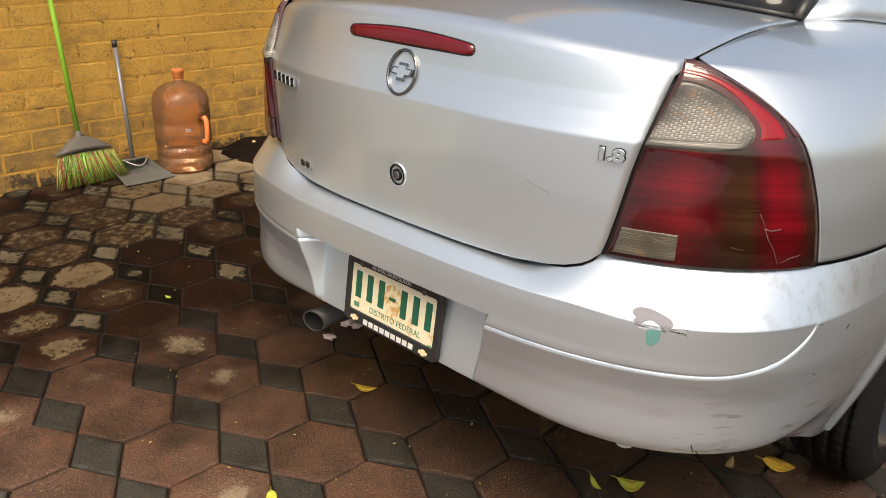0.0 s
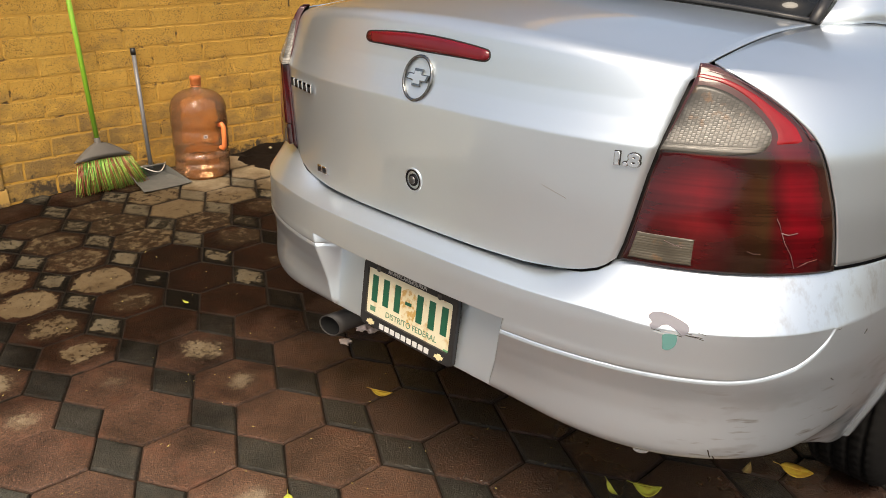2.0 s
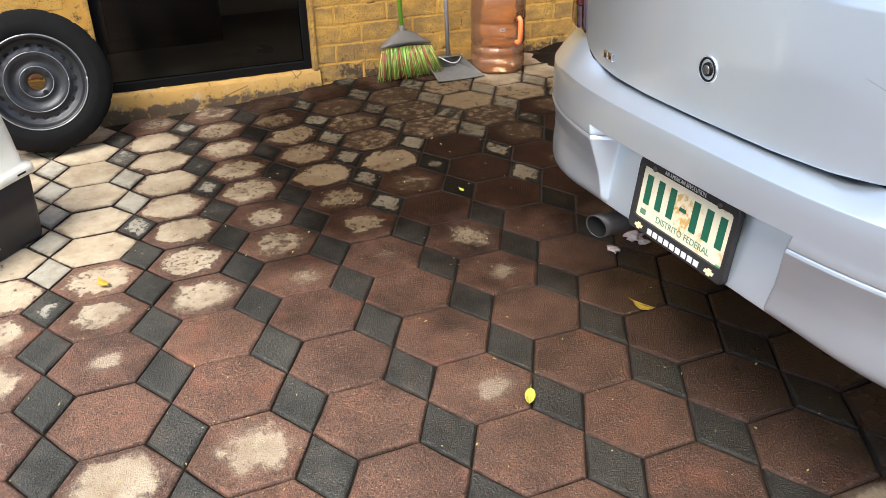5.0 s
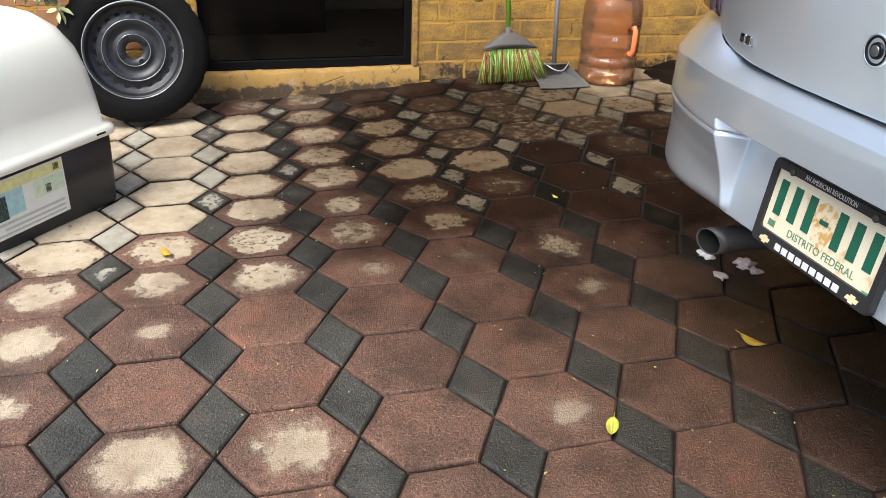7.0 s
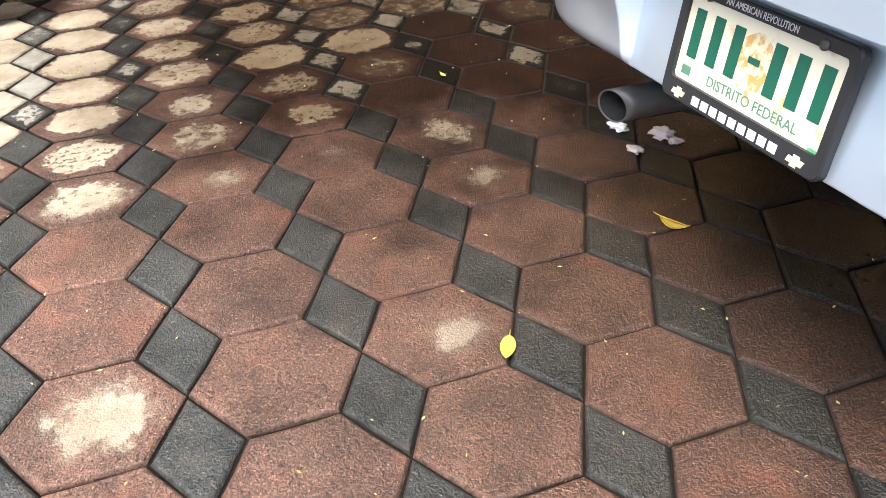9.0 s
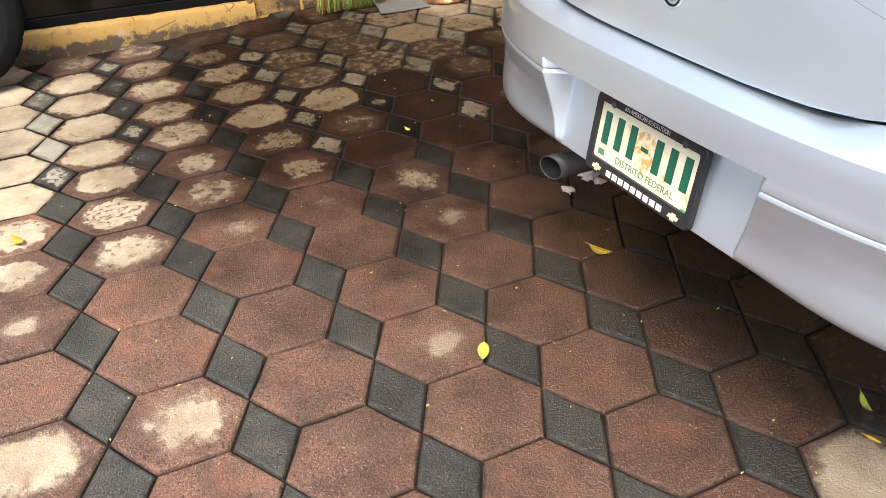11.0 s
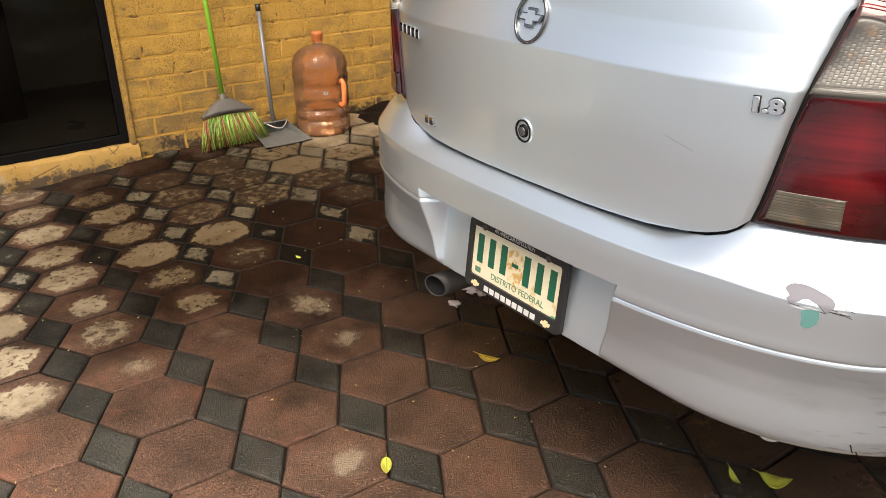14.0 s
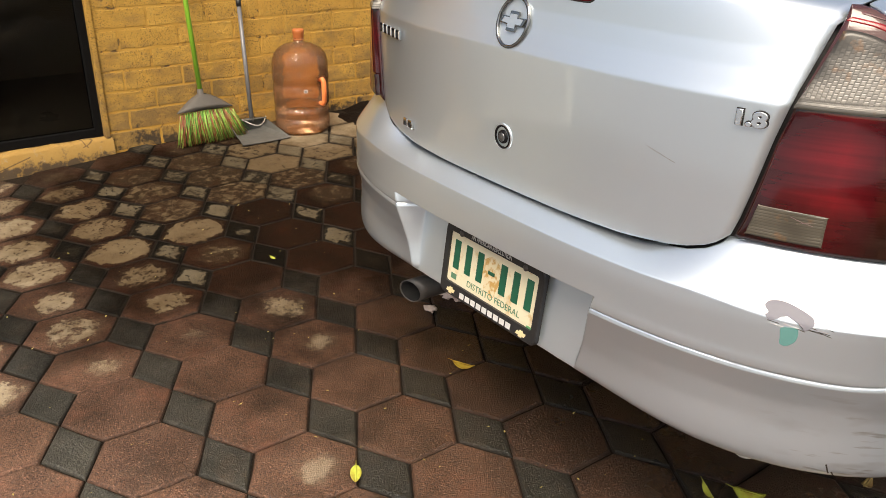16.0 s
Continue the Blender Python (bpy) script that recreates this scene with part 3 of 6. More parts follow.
def house_wall():
    """Block wall with a doorway of dark glass; the blocks are laid last."""
    bm = bmesh.new()
    box(bm, WALL_X - 0.16, WALL_X - 0.012, 0.0, 7.0, -0.3, 2.9)
    box(bm, WALL_X - 0.16, WALL_X - 0.012, -1.94, -1.02, -0.3, 2.9)
    box(bm, WALL_X - 0.16, WALL_X - 0.012, -1.02, 0.0, 2.15, 2.9)
    wall = structure("wall_house", bm, MORTAR, "yellow-painted rough block wall, paint worn to grey low down")
    rows = []
    for j in range(90):
        y = -1.30 + 1.312 * j / 89
        w = 0.006 * noise.noise((y * 9, 1, 4))
        top = 0.083 + 0.006 * noise.noise((y * 14, 3, 1)) - 0.04 * max(0, noise.noise((y * 5, 7, 1)) - 0.15) + 0.003 * noise.noise((y * 60, 3, 5))
        rows.append([(WALL_X + 0.012 + w, y, -0.3), (WALL_X + 0.010 + w, y, 0.0), (WALL_X + 0.006 + w, y, top - 0.012), (WALL_X - 0.004 + w, y, top), (WALL_X - 0.2, y, top + 0.004)])
    part("doorstep", sheet(rows), LEDGE, wall, "flaking yellow rendered doorstep", True)
    jamb = part("jamb", box_bm(WALL_X - 0.16, WALL_X + 0.002, -0.018, 0.004, 0.08, 2.15), BLOCK, wall)
    bevelled(jamb, 0.004)
    jamb = part("jamb", box_bm(WALL_X - 0.16, WALL_X + 0.002, -1.024, -1.000, 0.08, 2.15), BLOCK, wall)
    bevelled(jamb, 0.004)
    return wall


def glass_door():
    door = tagged(thing("door_1", "closed dark glass door in a black metal frame", "door"), kind="structure")
    x = WALL_X - 0.05
    for y0, y1, z0, z1 in ((-1.0, -0.965, 0.085, 2.15), (-0.053, -0.018, 0.085, 2.15), (-0.965, -0.053, 0.085, 0.125), (-0.965, -0.053, 2.11, 2.15)):
        bevelled(part("door_frame", box_bm(x - 0.03, x + 0.012, y0, y1, z0, z1), ALUMINIUM_BLACK, door), 0.003)
    part("pane", box_bm(x - 0.014, x - 0.008, -0.965, -0.053, 0.125, 2.11), GLASS_HOUSE, door, "dark reflecting glass pane")
    return door


def room_inside():
    """The dim room behind the glass: floor, walls, ceiling, and a dark cupboard."""
    x0, x1, y0, y1 = -4.32, WALL_X - 0.165, -1.6, 1.4
    structure("floor_inside", box_bm(x0, x1, y0, y1, 0.02, 0.088), plain("grey_floor_tile", (0.22, 0.215, 0.21), 0.3, vary=0.2, scale=6), "grey tiled floor of the dim room")
    paint = plain("cream_room_paint", (0.66, 0.60, 0.50), 0.85, vary=0.1, scale=5)
    structure("wall_inside", box_bm(x0 - 0.12, x0, y0, y1, 0.0, 2.5), paint, "cream wall at the back of the dim room")
    structure("wall_inside", box_bm(x0, x1, y0 - 0.12, y0, 0.0, 2.5), paint, "cream side wall of the dim room")
    structure("wall_inside", box_bm(x0, x1, y1, y1 + 0.12, 0.0, 2.5), paint, "cream side wall of the dim room")
    structure("ceiling_inside", box_bm(x0 - 0.12, x1, y0 - 0.12, y1 + 0.12, 2.5, 2.6), paint, "cream ceiling of the dim room")
    cup = thing("cupboard", "dark wooden cupboard standing in the dim room", "cupboard")
    dark = plain("dark_varnished_wood", (0.020, 0.014, 0.010), 0.5, vary=0.3, scale=9)
    bevelled(part("body", box_bm(-4.30, -3.62, -1.55, -0.325, 0.088, 1.9), dark, cup), 0.006)
    for y in (-0.935,):
        bevelled(part("door", box_bm(-3.618, -3.60, -1.53, y - 0.004, 0.16, 1.85), dark, cup), 0.004)
        bevelled(part("door", box_bm(-3.618, -3.60, y + 0.004, -0.345, 0.16, 1.85), dark, cup), 0.004)
    part("handle", tube([(-3.60, -0.42, 0.52), (-3.57, -0.42, 0.53), (-3.57, -0.42, 0.66), (-3.60, -0.42, 0.67)], 0.006, 8), WORN_CHROME, cup, "small brass handle", True)


def yard_walls():
    """Plain walls that close the yard outside the view."""
    # unseen eave, added to keep some light off the wall
    structure("eave", box_bm(WALL_X - 0.6, WALL_X + 0.60, -1.94, 7.0, 2.50, 2.65), BLOCK, "unseen roof edge, added to shade the house wall")
    structure("wall_end", box_bm(-3.0, 5.59, 7.0, 7.15, -0.3, 2.6), PLASTER, "cream plastered wall at the far end of the yard")
    structure("wall_street", box_bm(-3.0, 5.9, -9.15, -9.0, -0.3, 1.5), PLASTER, "cream plastered wall towards the street")
    structure("wall_garden", box_bm(5.60, 5.75, -8.99, 6.99, -0.3, 1.0), PLASTER, "cream plastered wall along the far side of the car")


ground()
HOUSE = house_wall()
glass_door()
room_inside()
yard_walls()


# ---- the car ----
# The rear body is one curved shell: p runs round the plan from the middle of the tail to the sides, z up.
TAIL_N, TAIL_D, HALF = 3.2, 0.75, 0.82
LEAN_REAR = ((0.6, 0), (0.70, 0.006), (0.79, 0.006), (0.90, 0.004), (0.9585, 0.0025), (0.9605, 0.0034), (0.972, 0.0085), (1.0, 0.019), (1.03, 0.027), (1.07, 0.034), (1.10, 0.040), (1.115, 0.047), (1.125, 0.056), (1.14, 0.09))
LEAN_SIDE = ((0.55, 0), (0.75, 0), (0.85, 0.005), (0.95, 0.02), (1.0, 0.04), (1.05, 0.078), (1.08, 0.118), (1.095, 0.16), (1.105, 0.205), (1.115, 0.285), (1.122, 0.36))


def smoothed(rows, width):
    """The same table with its corners rounded over that many metres."""
    at = np.arange(rows[0][0] - 4 * width, rows[-1][0] + 4 * width, width / 4)
    xs, ys = [r[0] for r in rows], [r[1] for r in rows]
    v = np.interp(at, xs, ys)
    v = np.where(at > xs[-1], ys[-1] + (at - xs[-1]) * (ys[-1] - ys[-2]) / (xs[-1] - xs[-2]), v)
    v = np.where(at < xs[0], ys[0] + (at - xs[0]) * (ys[1] - ys[0]) / (xs[1] - xs[0]), v)
    k = np.exp(-0.5 * (np.arange(-12, 13) / 4.0) ** 2)
    return at, np.convolve(np.pad(v, 12, "edge"), k / k.sum(), "valid")


LEAN_REAR, LEAN_SIDE = smoothed(LEAN_REAR, 0.0013), smoothed(LEAN_SIDE, 0.012)


def plan(p):
    s, p = (-1 if p < 0 else 1), abs(p)
    r0 = 0.88
    y0 = 1 - (1 - r0 ** TAIL_N) ** (1 / TAIL_N)
    if p < 0.6:
        r = p / 0.6 * r0
        y = 1 - (1 - r ** TAIL_N) ** (1 / TAIL_N)
    elif p < 1:
        y = y0 + (p - 0.6) / 0.4 * (1 - y0)
        r = (1 - (1 - y) ** TAIL_N) ** (1 / TAIL_N)
    else:
        y, r = 1 + (p - 1) * 2, 1.0
    return s * r * HALF, y * TAIL_D


def side_p(y):
    """The p at which the plan reaches y."""
    lo, hi = 0.0, 4.0
    for _ in range(40):
        mid = (lo + hi) / 2
        lo, hi = (mid, hi) if plan(mid)[1] < y else (lo, mid)
    return lo


def shell(p, z, out=0.0):
    x, y = plan(p)
    (xa, ya), (xb, yb) = plan(p - 1e-3), plan(p + 1e-3)
    t = Vector((xb - xa, yb - ya)).normalized()
    nx, ny = t.y, -t.x
    w = table(LEAN_REAR, z) * ny * ny + table(LEAN_SIDE, z) * nx * nx - out
    return Vector((x - nx * w, y - ny * w, z))


LID_EDGE = ((0.70, 0.392), (0.745, 0.392), (0.785, 0.402), (0.835, 0.411), (0.91, 0.423), (0.98, 0.437), (1.03, 0.450), (1.075, 0.462), (1.12, 0.468))
LID_FOOT = ((0, 0.700), (0.15, 0.701), (0.25, 0.705), (0.318, 0.714), (0.345, 0.721), (0.37, 0.732), (0.385, 0.744), (0.392, 0.757))
LAMP_OUT = smoothed(((0.745, 0.647), (0.77, 0.645), (0.82, 0.639), (0.875, 0.630), (0.93, 0.617), (0.97, 0.605), (1.0, 0.590), (1.02, 0.577), (1.043, 0.556), (1.060, 0.535), (1.072, 0.518), (1.082, 0.503), (1.088, 0.492), (1.093, 0.474)), 0.003)

FAR_LAMP = 0.028      # the lamp on the house side wraps further round its corner


def lid_top(p):
    return 1.122 - 0.036 * (abs(p) / 0.466) ** 2


def trunk_lid(car):
    cols = [-1 + 2 * i / 64 for i in range(65)]
    rows = []
    for k in range(141):
        v = k / 140
        row = []
        for u in cols:
            foot = table(LID_FOOT, abs(u) * 0.392)
            top = lid_top(u * 0.466) - 0.020
            z = foot + v * (top - foot)
            row.append(shell(u * table(LID_EDGE, z), z))
        rows.append(row)
    deck = []
    for u in cols:
        p = u * 0.466
        a, b = shell(p, lid_top(p) - 0.020), shell(p, lid_top(p))
        front = Vector((0.512 * u, 0.565 + 0.06 * u * u, 1.146 - 0.030 * u * u))
        deck.append((a, b, front))
    for k in range(1, 7):
        t, row = k / 6, []
        for a, b, front in deck:
            c = b + (front - b).normalized() * 0.028
            row.append(a.lerp(b, t).lerp(b.lerp(c, t), t))
        rows.append(row)
    for k in range(1, 25):
        t, row = k / 24, []
        for a, b, front in deck:
            c = b + (front - b).normalized() * 0.028
            q = c.lerp(front, t)
            q.z += 0.012 * math.sin(math.pi * t)
            row.append(q)
        rows.append(row)
    lid = solid(part("trunk_lid", sheet(rows), PAINT, car, "silver boot lid, lightly scratched", True), 0.004)
    return lid


def patch(name, left, right, z0, z1, out, material, parent, rows=24, cols=20, label="", side=1, thick=0.003):
    """A piece of the tail's shell between two edges that vary with height."""
    net = []
    for k in range(rows + 1):
        z = z0 + (z1 - z0) * k / rows
        a, b = left(z), right(z)
        net.append([shell(side * (a + (b - a) * i / cols), z, out if not callable(out) else out(i / cols, k / rows)) for i in range(cols + 1)])
    bm = sheet(net)
    uv = bm.loops.layers.uv.new("across_and_up")
    for n, v in enumerate(bm.verts):
        for loop in v.link_loops:
            loop[uv].uv = (n % (cols + 1) / cols, n // (cols + 1) / rows)
    if side < 0:
        bmesh.ops.reverse_faces(bm, faces=bm.faces)
    return solid(part(name, bm, material, parent, label, True), thick)


def closed_curve(points, steps=8):
    """A smooth ring through the given (p, z) points."""
    out, n = [], len(points)
    for i in range(n):
        a, b, c, d = (Vector(points[(i + k) % n]) for k in (-1, 0, 1, 2))
        for k in range(steps):
            t = k / steps
            out.append(0.5 * (2 * b + (c - a) * t + (2 * a - 5 * b + 4 * c - d) * t * t + (3 * b - a - 3 * c + d) * t ** 3))
    return out


def pad(name, points, out, material, parent, label="", side=1, dome=0.0, steps=8, rings=9):
    """A piece on the tail's shell within a smooth outline, thickest in the middle, its edge turned down to the shell."""
    ring = closed_curve(points, steps)
    c = sum(ring, Vector((0, 0))) / len(ring)
    net = []
    for k in range(rings + 1):
        t = 0.0005 + 0.9995 * k / rings
        row = [c.lerp(q, t) for q in ring + ring[:1]]
        net.append([shell(side * q.x, q.y, out + dome * (1 - t ** 4)) for q in row])
    net.append([shell(side * q.x, q.y, -0.001) for q in ring + ring[:1]])
    if side < 0:
        net = [r[::-1] for r in net]
    return part(name, sheet(net), material, parent, label, True)


def strip(name, first, second, out, material, parent, label="", side=1, steps=28, cols=6):
    """A band on the tail's shell between two lines of (p, z) points."""
    def along(line, t):
        k = t * (len(line) - 1)
        i = min(len(line) - 2, int(k))
        a, b, c, d = (Vector(line[min(len(line) - 1, max(0, i + j))]) for j in (-1, 0, 1, 2))
        k -= i
        return 0.5 * (2 * b + (c - a) * k + (2 * a - 5 * b + 4 * c - d) * k * k + (3 * b - a - 3 * c + d) * k ** 3)

    net = []
    for n in range(steps + 1):
        a, b = along(first, n / steps), along(second, n / steps)
        row = []
        for i in range(cols + 1):
            q = a.lerp(b, i / cols)
            edge = min(i, cols - i, n, steps - n)
            row.append(shell(side * q.x, q.y, out if edge else out - 0.0014))
        net.append(row)
    if side > 0:
        net = [r[::-1] for r in net]
    return part(name, sheet(net), material, parent, label, True)


CLEAR_EDGE = ((0.469, 1.060), (0.489, 1.058), (0.512, 1.048), (0.533, 1.031), (0.549, 1.010), (0.557, 0.990), (0.553, 0.972), (0.540, 0.962), (0.510, 0.9585), (0.475, 0.9585), (0.441, 0.9585), (0.437, 0.962), (0.446, 0.990), (0.455, 1.020), (0.464, 1.050))


def tail_lamp(car, side):
    def inner(z):
        return table(LID_EDGE, z) + 0.0045

    def outer(z):
        return max(inner(z) + 0.004, table(LAMP_OUT, z) + (0.0 if side > 0 else FAR_LAMP))

    proud = 0.0 if side > 0 else 0.011      # the one on the house side stands out further
    lamp = patch("tail_lamp", inner, outer, 0.756, 1.0915, lambda u, v: (0.004 + proud) * min(1, 12 * u, 12 * (1 - u), 12 * v), LENS_RED, car, 56, 36,
                 "dark red tail lamp with clear lenses" + (", cracked at its outer corner" if side > 0 else ""), side)
    pad("clear_lens", CLEAR_EDGE, 0.0052 + proud, LENS_CLEAR, lamp, "greyish faceted clear lens", side, 0.0006)
    pad("reverse_lens" if side > 0 else "fog_lens", ((0.412, 0.768), (0.414, 0.767), (0.45, 0.767), (0.487, 0.767), (0.490, 0.769), (0.490, 0.79), (0.490, 0.811), (0.488, 0.813), (0.45, 0.814), (0.423, 0.814), (0.420, 0.812), (0.416, 0.79)), 0.0052 + proud, LENS_LOW if side > 0 else LENS_RED, lamp, "dull ribbed clear lens" if side > 0 else "dark red fog lens", side)
    strip("reflector", ((0.467, 1.072), (0.500, 1.064), (0.527, 1.047), (0.549, 1.022), (0.562, 0.996), (0.562, 0.976)), ((0.472, 1.077), (0.506, 1.069), (0.535, 1.052), (0.560, 1.029), (0.580, 1.004), (0.588, 0.978)), 0.0052 + proud, LENS_BRIGHT, lamp, "bright red band round the clear lens", side)
    strip("lens_rim", ((0.478, 1.0815), (0.512, 1.0715), (0.541, 1.0545), (0.566, 1.032), (0.585, 1.008), (0.595, 0.982)), ((0.482, 1.0845), (0.514, 1.0705 + 0.0015), (0.545, 1.0525 + 0.0015), (0.572, 1.026 + 0.001), (0.591, 1.000), (0.600, 0.980)), 0.0050 + proud, LENS_SMOKE, lamp, "dull pink rim", side)
    if side > 0:
        pale = plain("broken_lens_edge", (0.17, 0.10, 0.095), 0.3)
        for line, w in ((((0.571, 0.858), (0.575, 0.846), (0.577, 0.835)), 0.0007), (((0.577, 0.833), (0.584, 0.829), (0.592, 0.832)), 0.0012), (((0.578, 0.832), (0.582, 0.815), (0.589, 0.795), (0.594, 0.770)), 0.0009), (((0.597, 0.772), (0.606, 0.780), (0.617, 0.784)), 0.0006), (((0.548, 0.800), (0.554, 0.796), (0.561, 0.796)), 0.0005), (((0.455, 0.806), (0.466, 0.801), (0.478, 0.797)), 0.0005), (((0.462, 0.797), (0.470, 0.800), (0.480, 0.802)), 0.0004)):
            part("crack", tube([shell(p, z, 0.0054) for p, z in line], w * 0.7, 5), pale, lamp, "pale broken edge of the cracked lens", True)
    return lamp


def lid_side(t):
    """The lid's side edge on top, from its rear corner forwards."""
    b = shell(0.466, lid_top(0.466))
    front = Vector((0.512, 0.625, 1.116))
    q = (b + (front - b).normalized() * 0.028).lerp(front, t)
    q.z += 0.012 * math.sin(math.pi * t)
    return q


def rear_quarter(car, side):
    """Wing from the tail lamp forwards; its shoulder rolls over to the lid's edge and the pillar's foot."""
    def top(y):
        if y < 0.63:
            t = max(0.0, (y - lid_side(0).y) / (0.625 - lid_side(0).y))
            return lid_side(min(1.0, t)) + Vector((0.006, 0, -0.001))
        rows = ((0.63, 0.518, 1.115), (0.76, 0.575, 1.114), (0.95, 0.65, 1.093), (1.12, 0.688, 1.070), (1.75, 0.70, 1.05))
        return Vector((table([r[:2] for r in rows], y), y, table([(r[0], r[2]) for r in rows], y)))

    end, net = side_p(1.70), []
    for k in range(45):
        v = k / 44
        row = []
        for i in range(61):
            u = (i / 60) ** 1.4
            z1 = 1.084 - 0.046 * ease(u * 5)
            z = 0.764 + (z1 - 0.764) * v
            a = table(LAMP_OUT, z) + (0.003 if side > 0 else 0.003 + FAR_LAMP)
            row.append(shell(a + (end - a) * u, z))
        net.append(row)
    last, before = net[-1], net[-2]
    for k in range(1, 15):
        t, row = k / 14, []
        for i, (p1, p0) in enumerate(zip(last, before)):
            goal = top(max(p1.y + 0.02 * (1 - i / 60), lid_side(0).y))
            way = (p1 - p0).normalized()
            c = p1 + way * (goal - p1).length * 0.42
            c.z = min(c.z, goal.z + 0.010)
            c = p1.lerp(goal, 0.5).lerp(c, ease(i / 16))
            row.append(p1.lerp(c, t).lerp(c.lerp(goal, t), t))
        net.append(row)
    if side < 0:
        net = [[Vector((-q.x, q.y, q.z)) for q in r][::-1] for r in net]
    return solid(part("quarter_panel", sheet(net), PAINT, car, "", True), 0.004)


BUMP = ((0.300, -0.12), (0.372, -0.075), (0.39, -0.045), (0.413, -0.003), (0.423, 0.024), (0.430, 0.0360), (0.440, 0.040), (0.46, 0.0400), (0.495, 0.0372), (0.53, 0.0385), (0.555, 0.0435), (0.57, 0.0475), (0.585, 0.050), (0.60, 0.049), (0.655, 0.051), (0.676, 0.0505))
BUMP = smoothed(BUMP, 0.0055)
STEP = ((0.0, 0.578), (0.54, 0.578), (0.57, 0.583), (0.60, 0.600), (0.625, 0.625), (0.645, 0.66), (0.656, 0.70), (0.662, 0.74), (0.664, 0.80))
STEP = smoothed(STEP, 0.012)
ARCH_Y, ARCH_Z, ARCH_R = 0.955, 0.29, 0.376


def arch_back(z):
    """Where the body ends behind the rear wheel, by height."""
    d = ARCH_R ** 2 - (z - ARCH_Z) ** 2
    return ARCH_Y - math.sqrt(d) if d > 0.0025 else ARCH_Y - 0.05


def bumper_top(p):
    p = abs(p)
    if p < 0.392:
        return table(LID_FOOT, p) - 0.005
    return 0.750 + 0.004 * min(1, (p - 0.392) * 40)


SIDE_OFF = smoothed(((0.28, -0.060), (0.30, -0.055), (0.34, -0.042), (0.40, -0.022), (0.45, -0.010), (0.50, 0.0), (0.55, 0.008), (0.60, 0.013), (0.70, 0.013)), 0.010)


def bumper_point(p, v):
    """v below 1: up the skin to the crest; 1 to 2: over the sloping top to the lid and lamps."""
    (x, y), step = plan(p), min(0.80, table(STEP, abs(p)))
    crest = 0.676 - 0.010 * ease((abs(p) - 0.36) / 0.12)
    if v <= 1:
        z = 0.372 + (crest - 0.372) * v
        z += (min(step, 0.668) - 0.578) * max(0.0, min((z - 0.372) / 0.206, (crest - z) / 0.098))
        z -= 0.028 * ease((abs(x) - 0.15) / 0.45) * (1 - ease((y - 0.20) / 0.22)) * max(0.0, 1 - (z - 0.372) / 0.15)
        z -= 0.072 * ease((y - 0.30) / 0.24) * max(0.0, 1 - (z - 0.372) / 0.2)
        off = table(BUMP, z + 0.028 * ease((abs(x) - 0.15) / 0.45) * (1 - ease((y - 0.20) / 0.22)) * max(0.0, 1 - (z - 0.360) / 0.15))
        off -= 0.013 * ease((0.50 - abs(x)) / 0.24) * ease((0.55 - z) / 0.10)
    else:
        z = crest + (bumper_top(p) - crest) * (v - 1)
        high = 0.694 + 0.058 * ease((abs(p) - 0.26) / 0.17)
        off = 0.0505 - 0.0595 * ((z - crest) / (high - crest)) ** 1.03
    fade = ease((y - 0.09) / 0.40)
    off += fade * ((table(SIDE_OFF, z) if v <= 1 else 0.28 * off) - off)
    ledge = 1 - ease((z - 0.650) / 0.04)
    off += 0.0021 * (1 - 0.4 * fade) * ease((step - z) / 0.0072) * ledge
    off -= 0.0020 * max(0.0, 1 - abs(z - step - 0.0012) / 0.0022) * ledge
    # flange round the wheel arch
    gap = math.hypot(y - ARCH_Y, z - ARCH_Z) - ARCH_R
    if abs(p) > 0.6:
        off += 0.008 * ease((0.040 - gap) / 0.007)
    q = shell(p, z, off)
    if v <= 1 and abs(q.x) < 0.31:
        # recess for the number plate, with steep side walls that run out downwards
        half = 0.300 - 0.26 * (0.603 - z)
        floor = 0.014 + (z - 0.575) * 0.17
        q.y += max(0.0, min(floor - q.y, 1.5 * (half - abs(q.x)), 9.0 * (0.604 - z)))
    return q


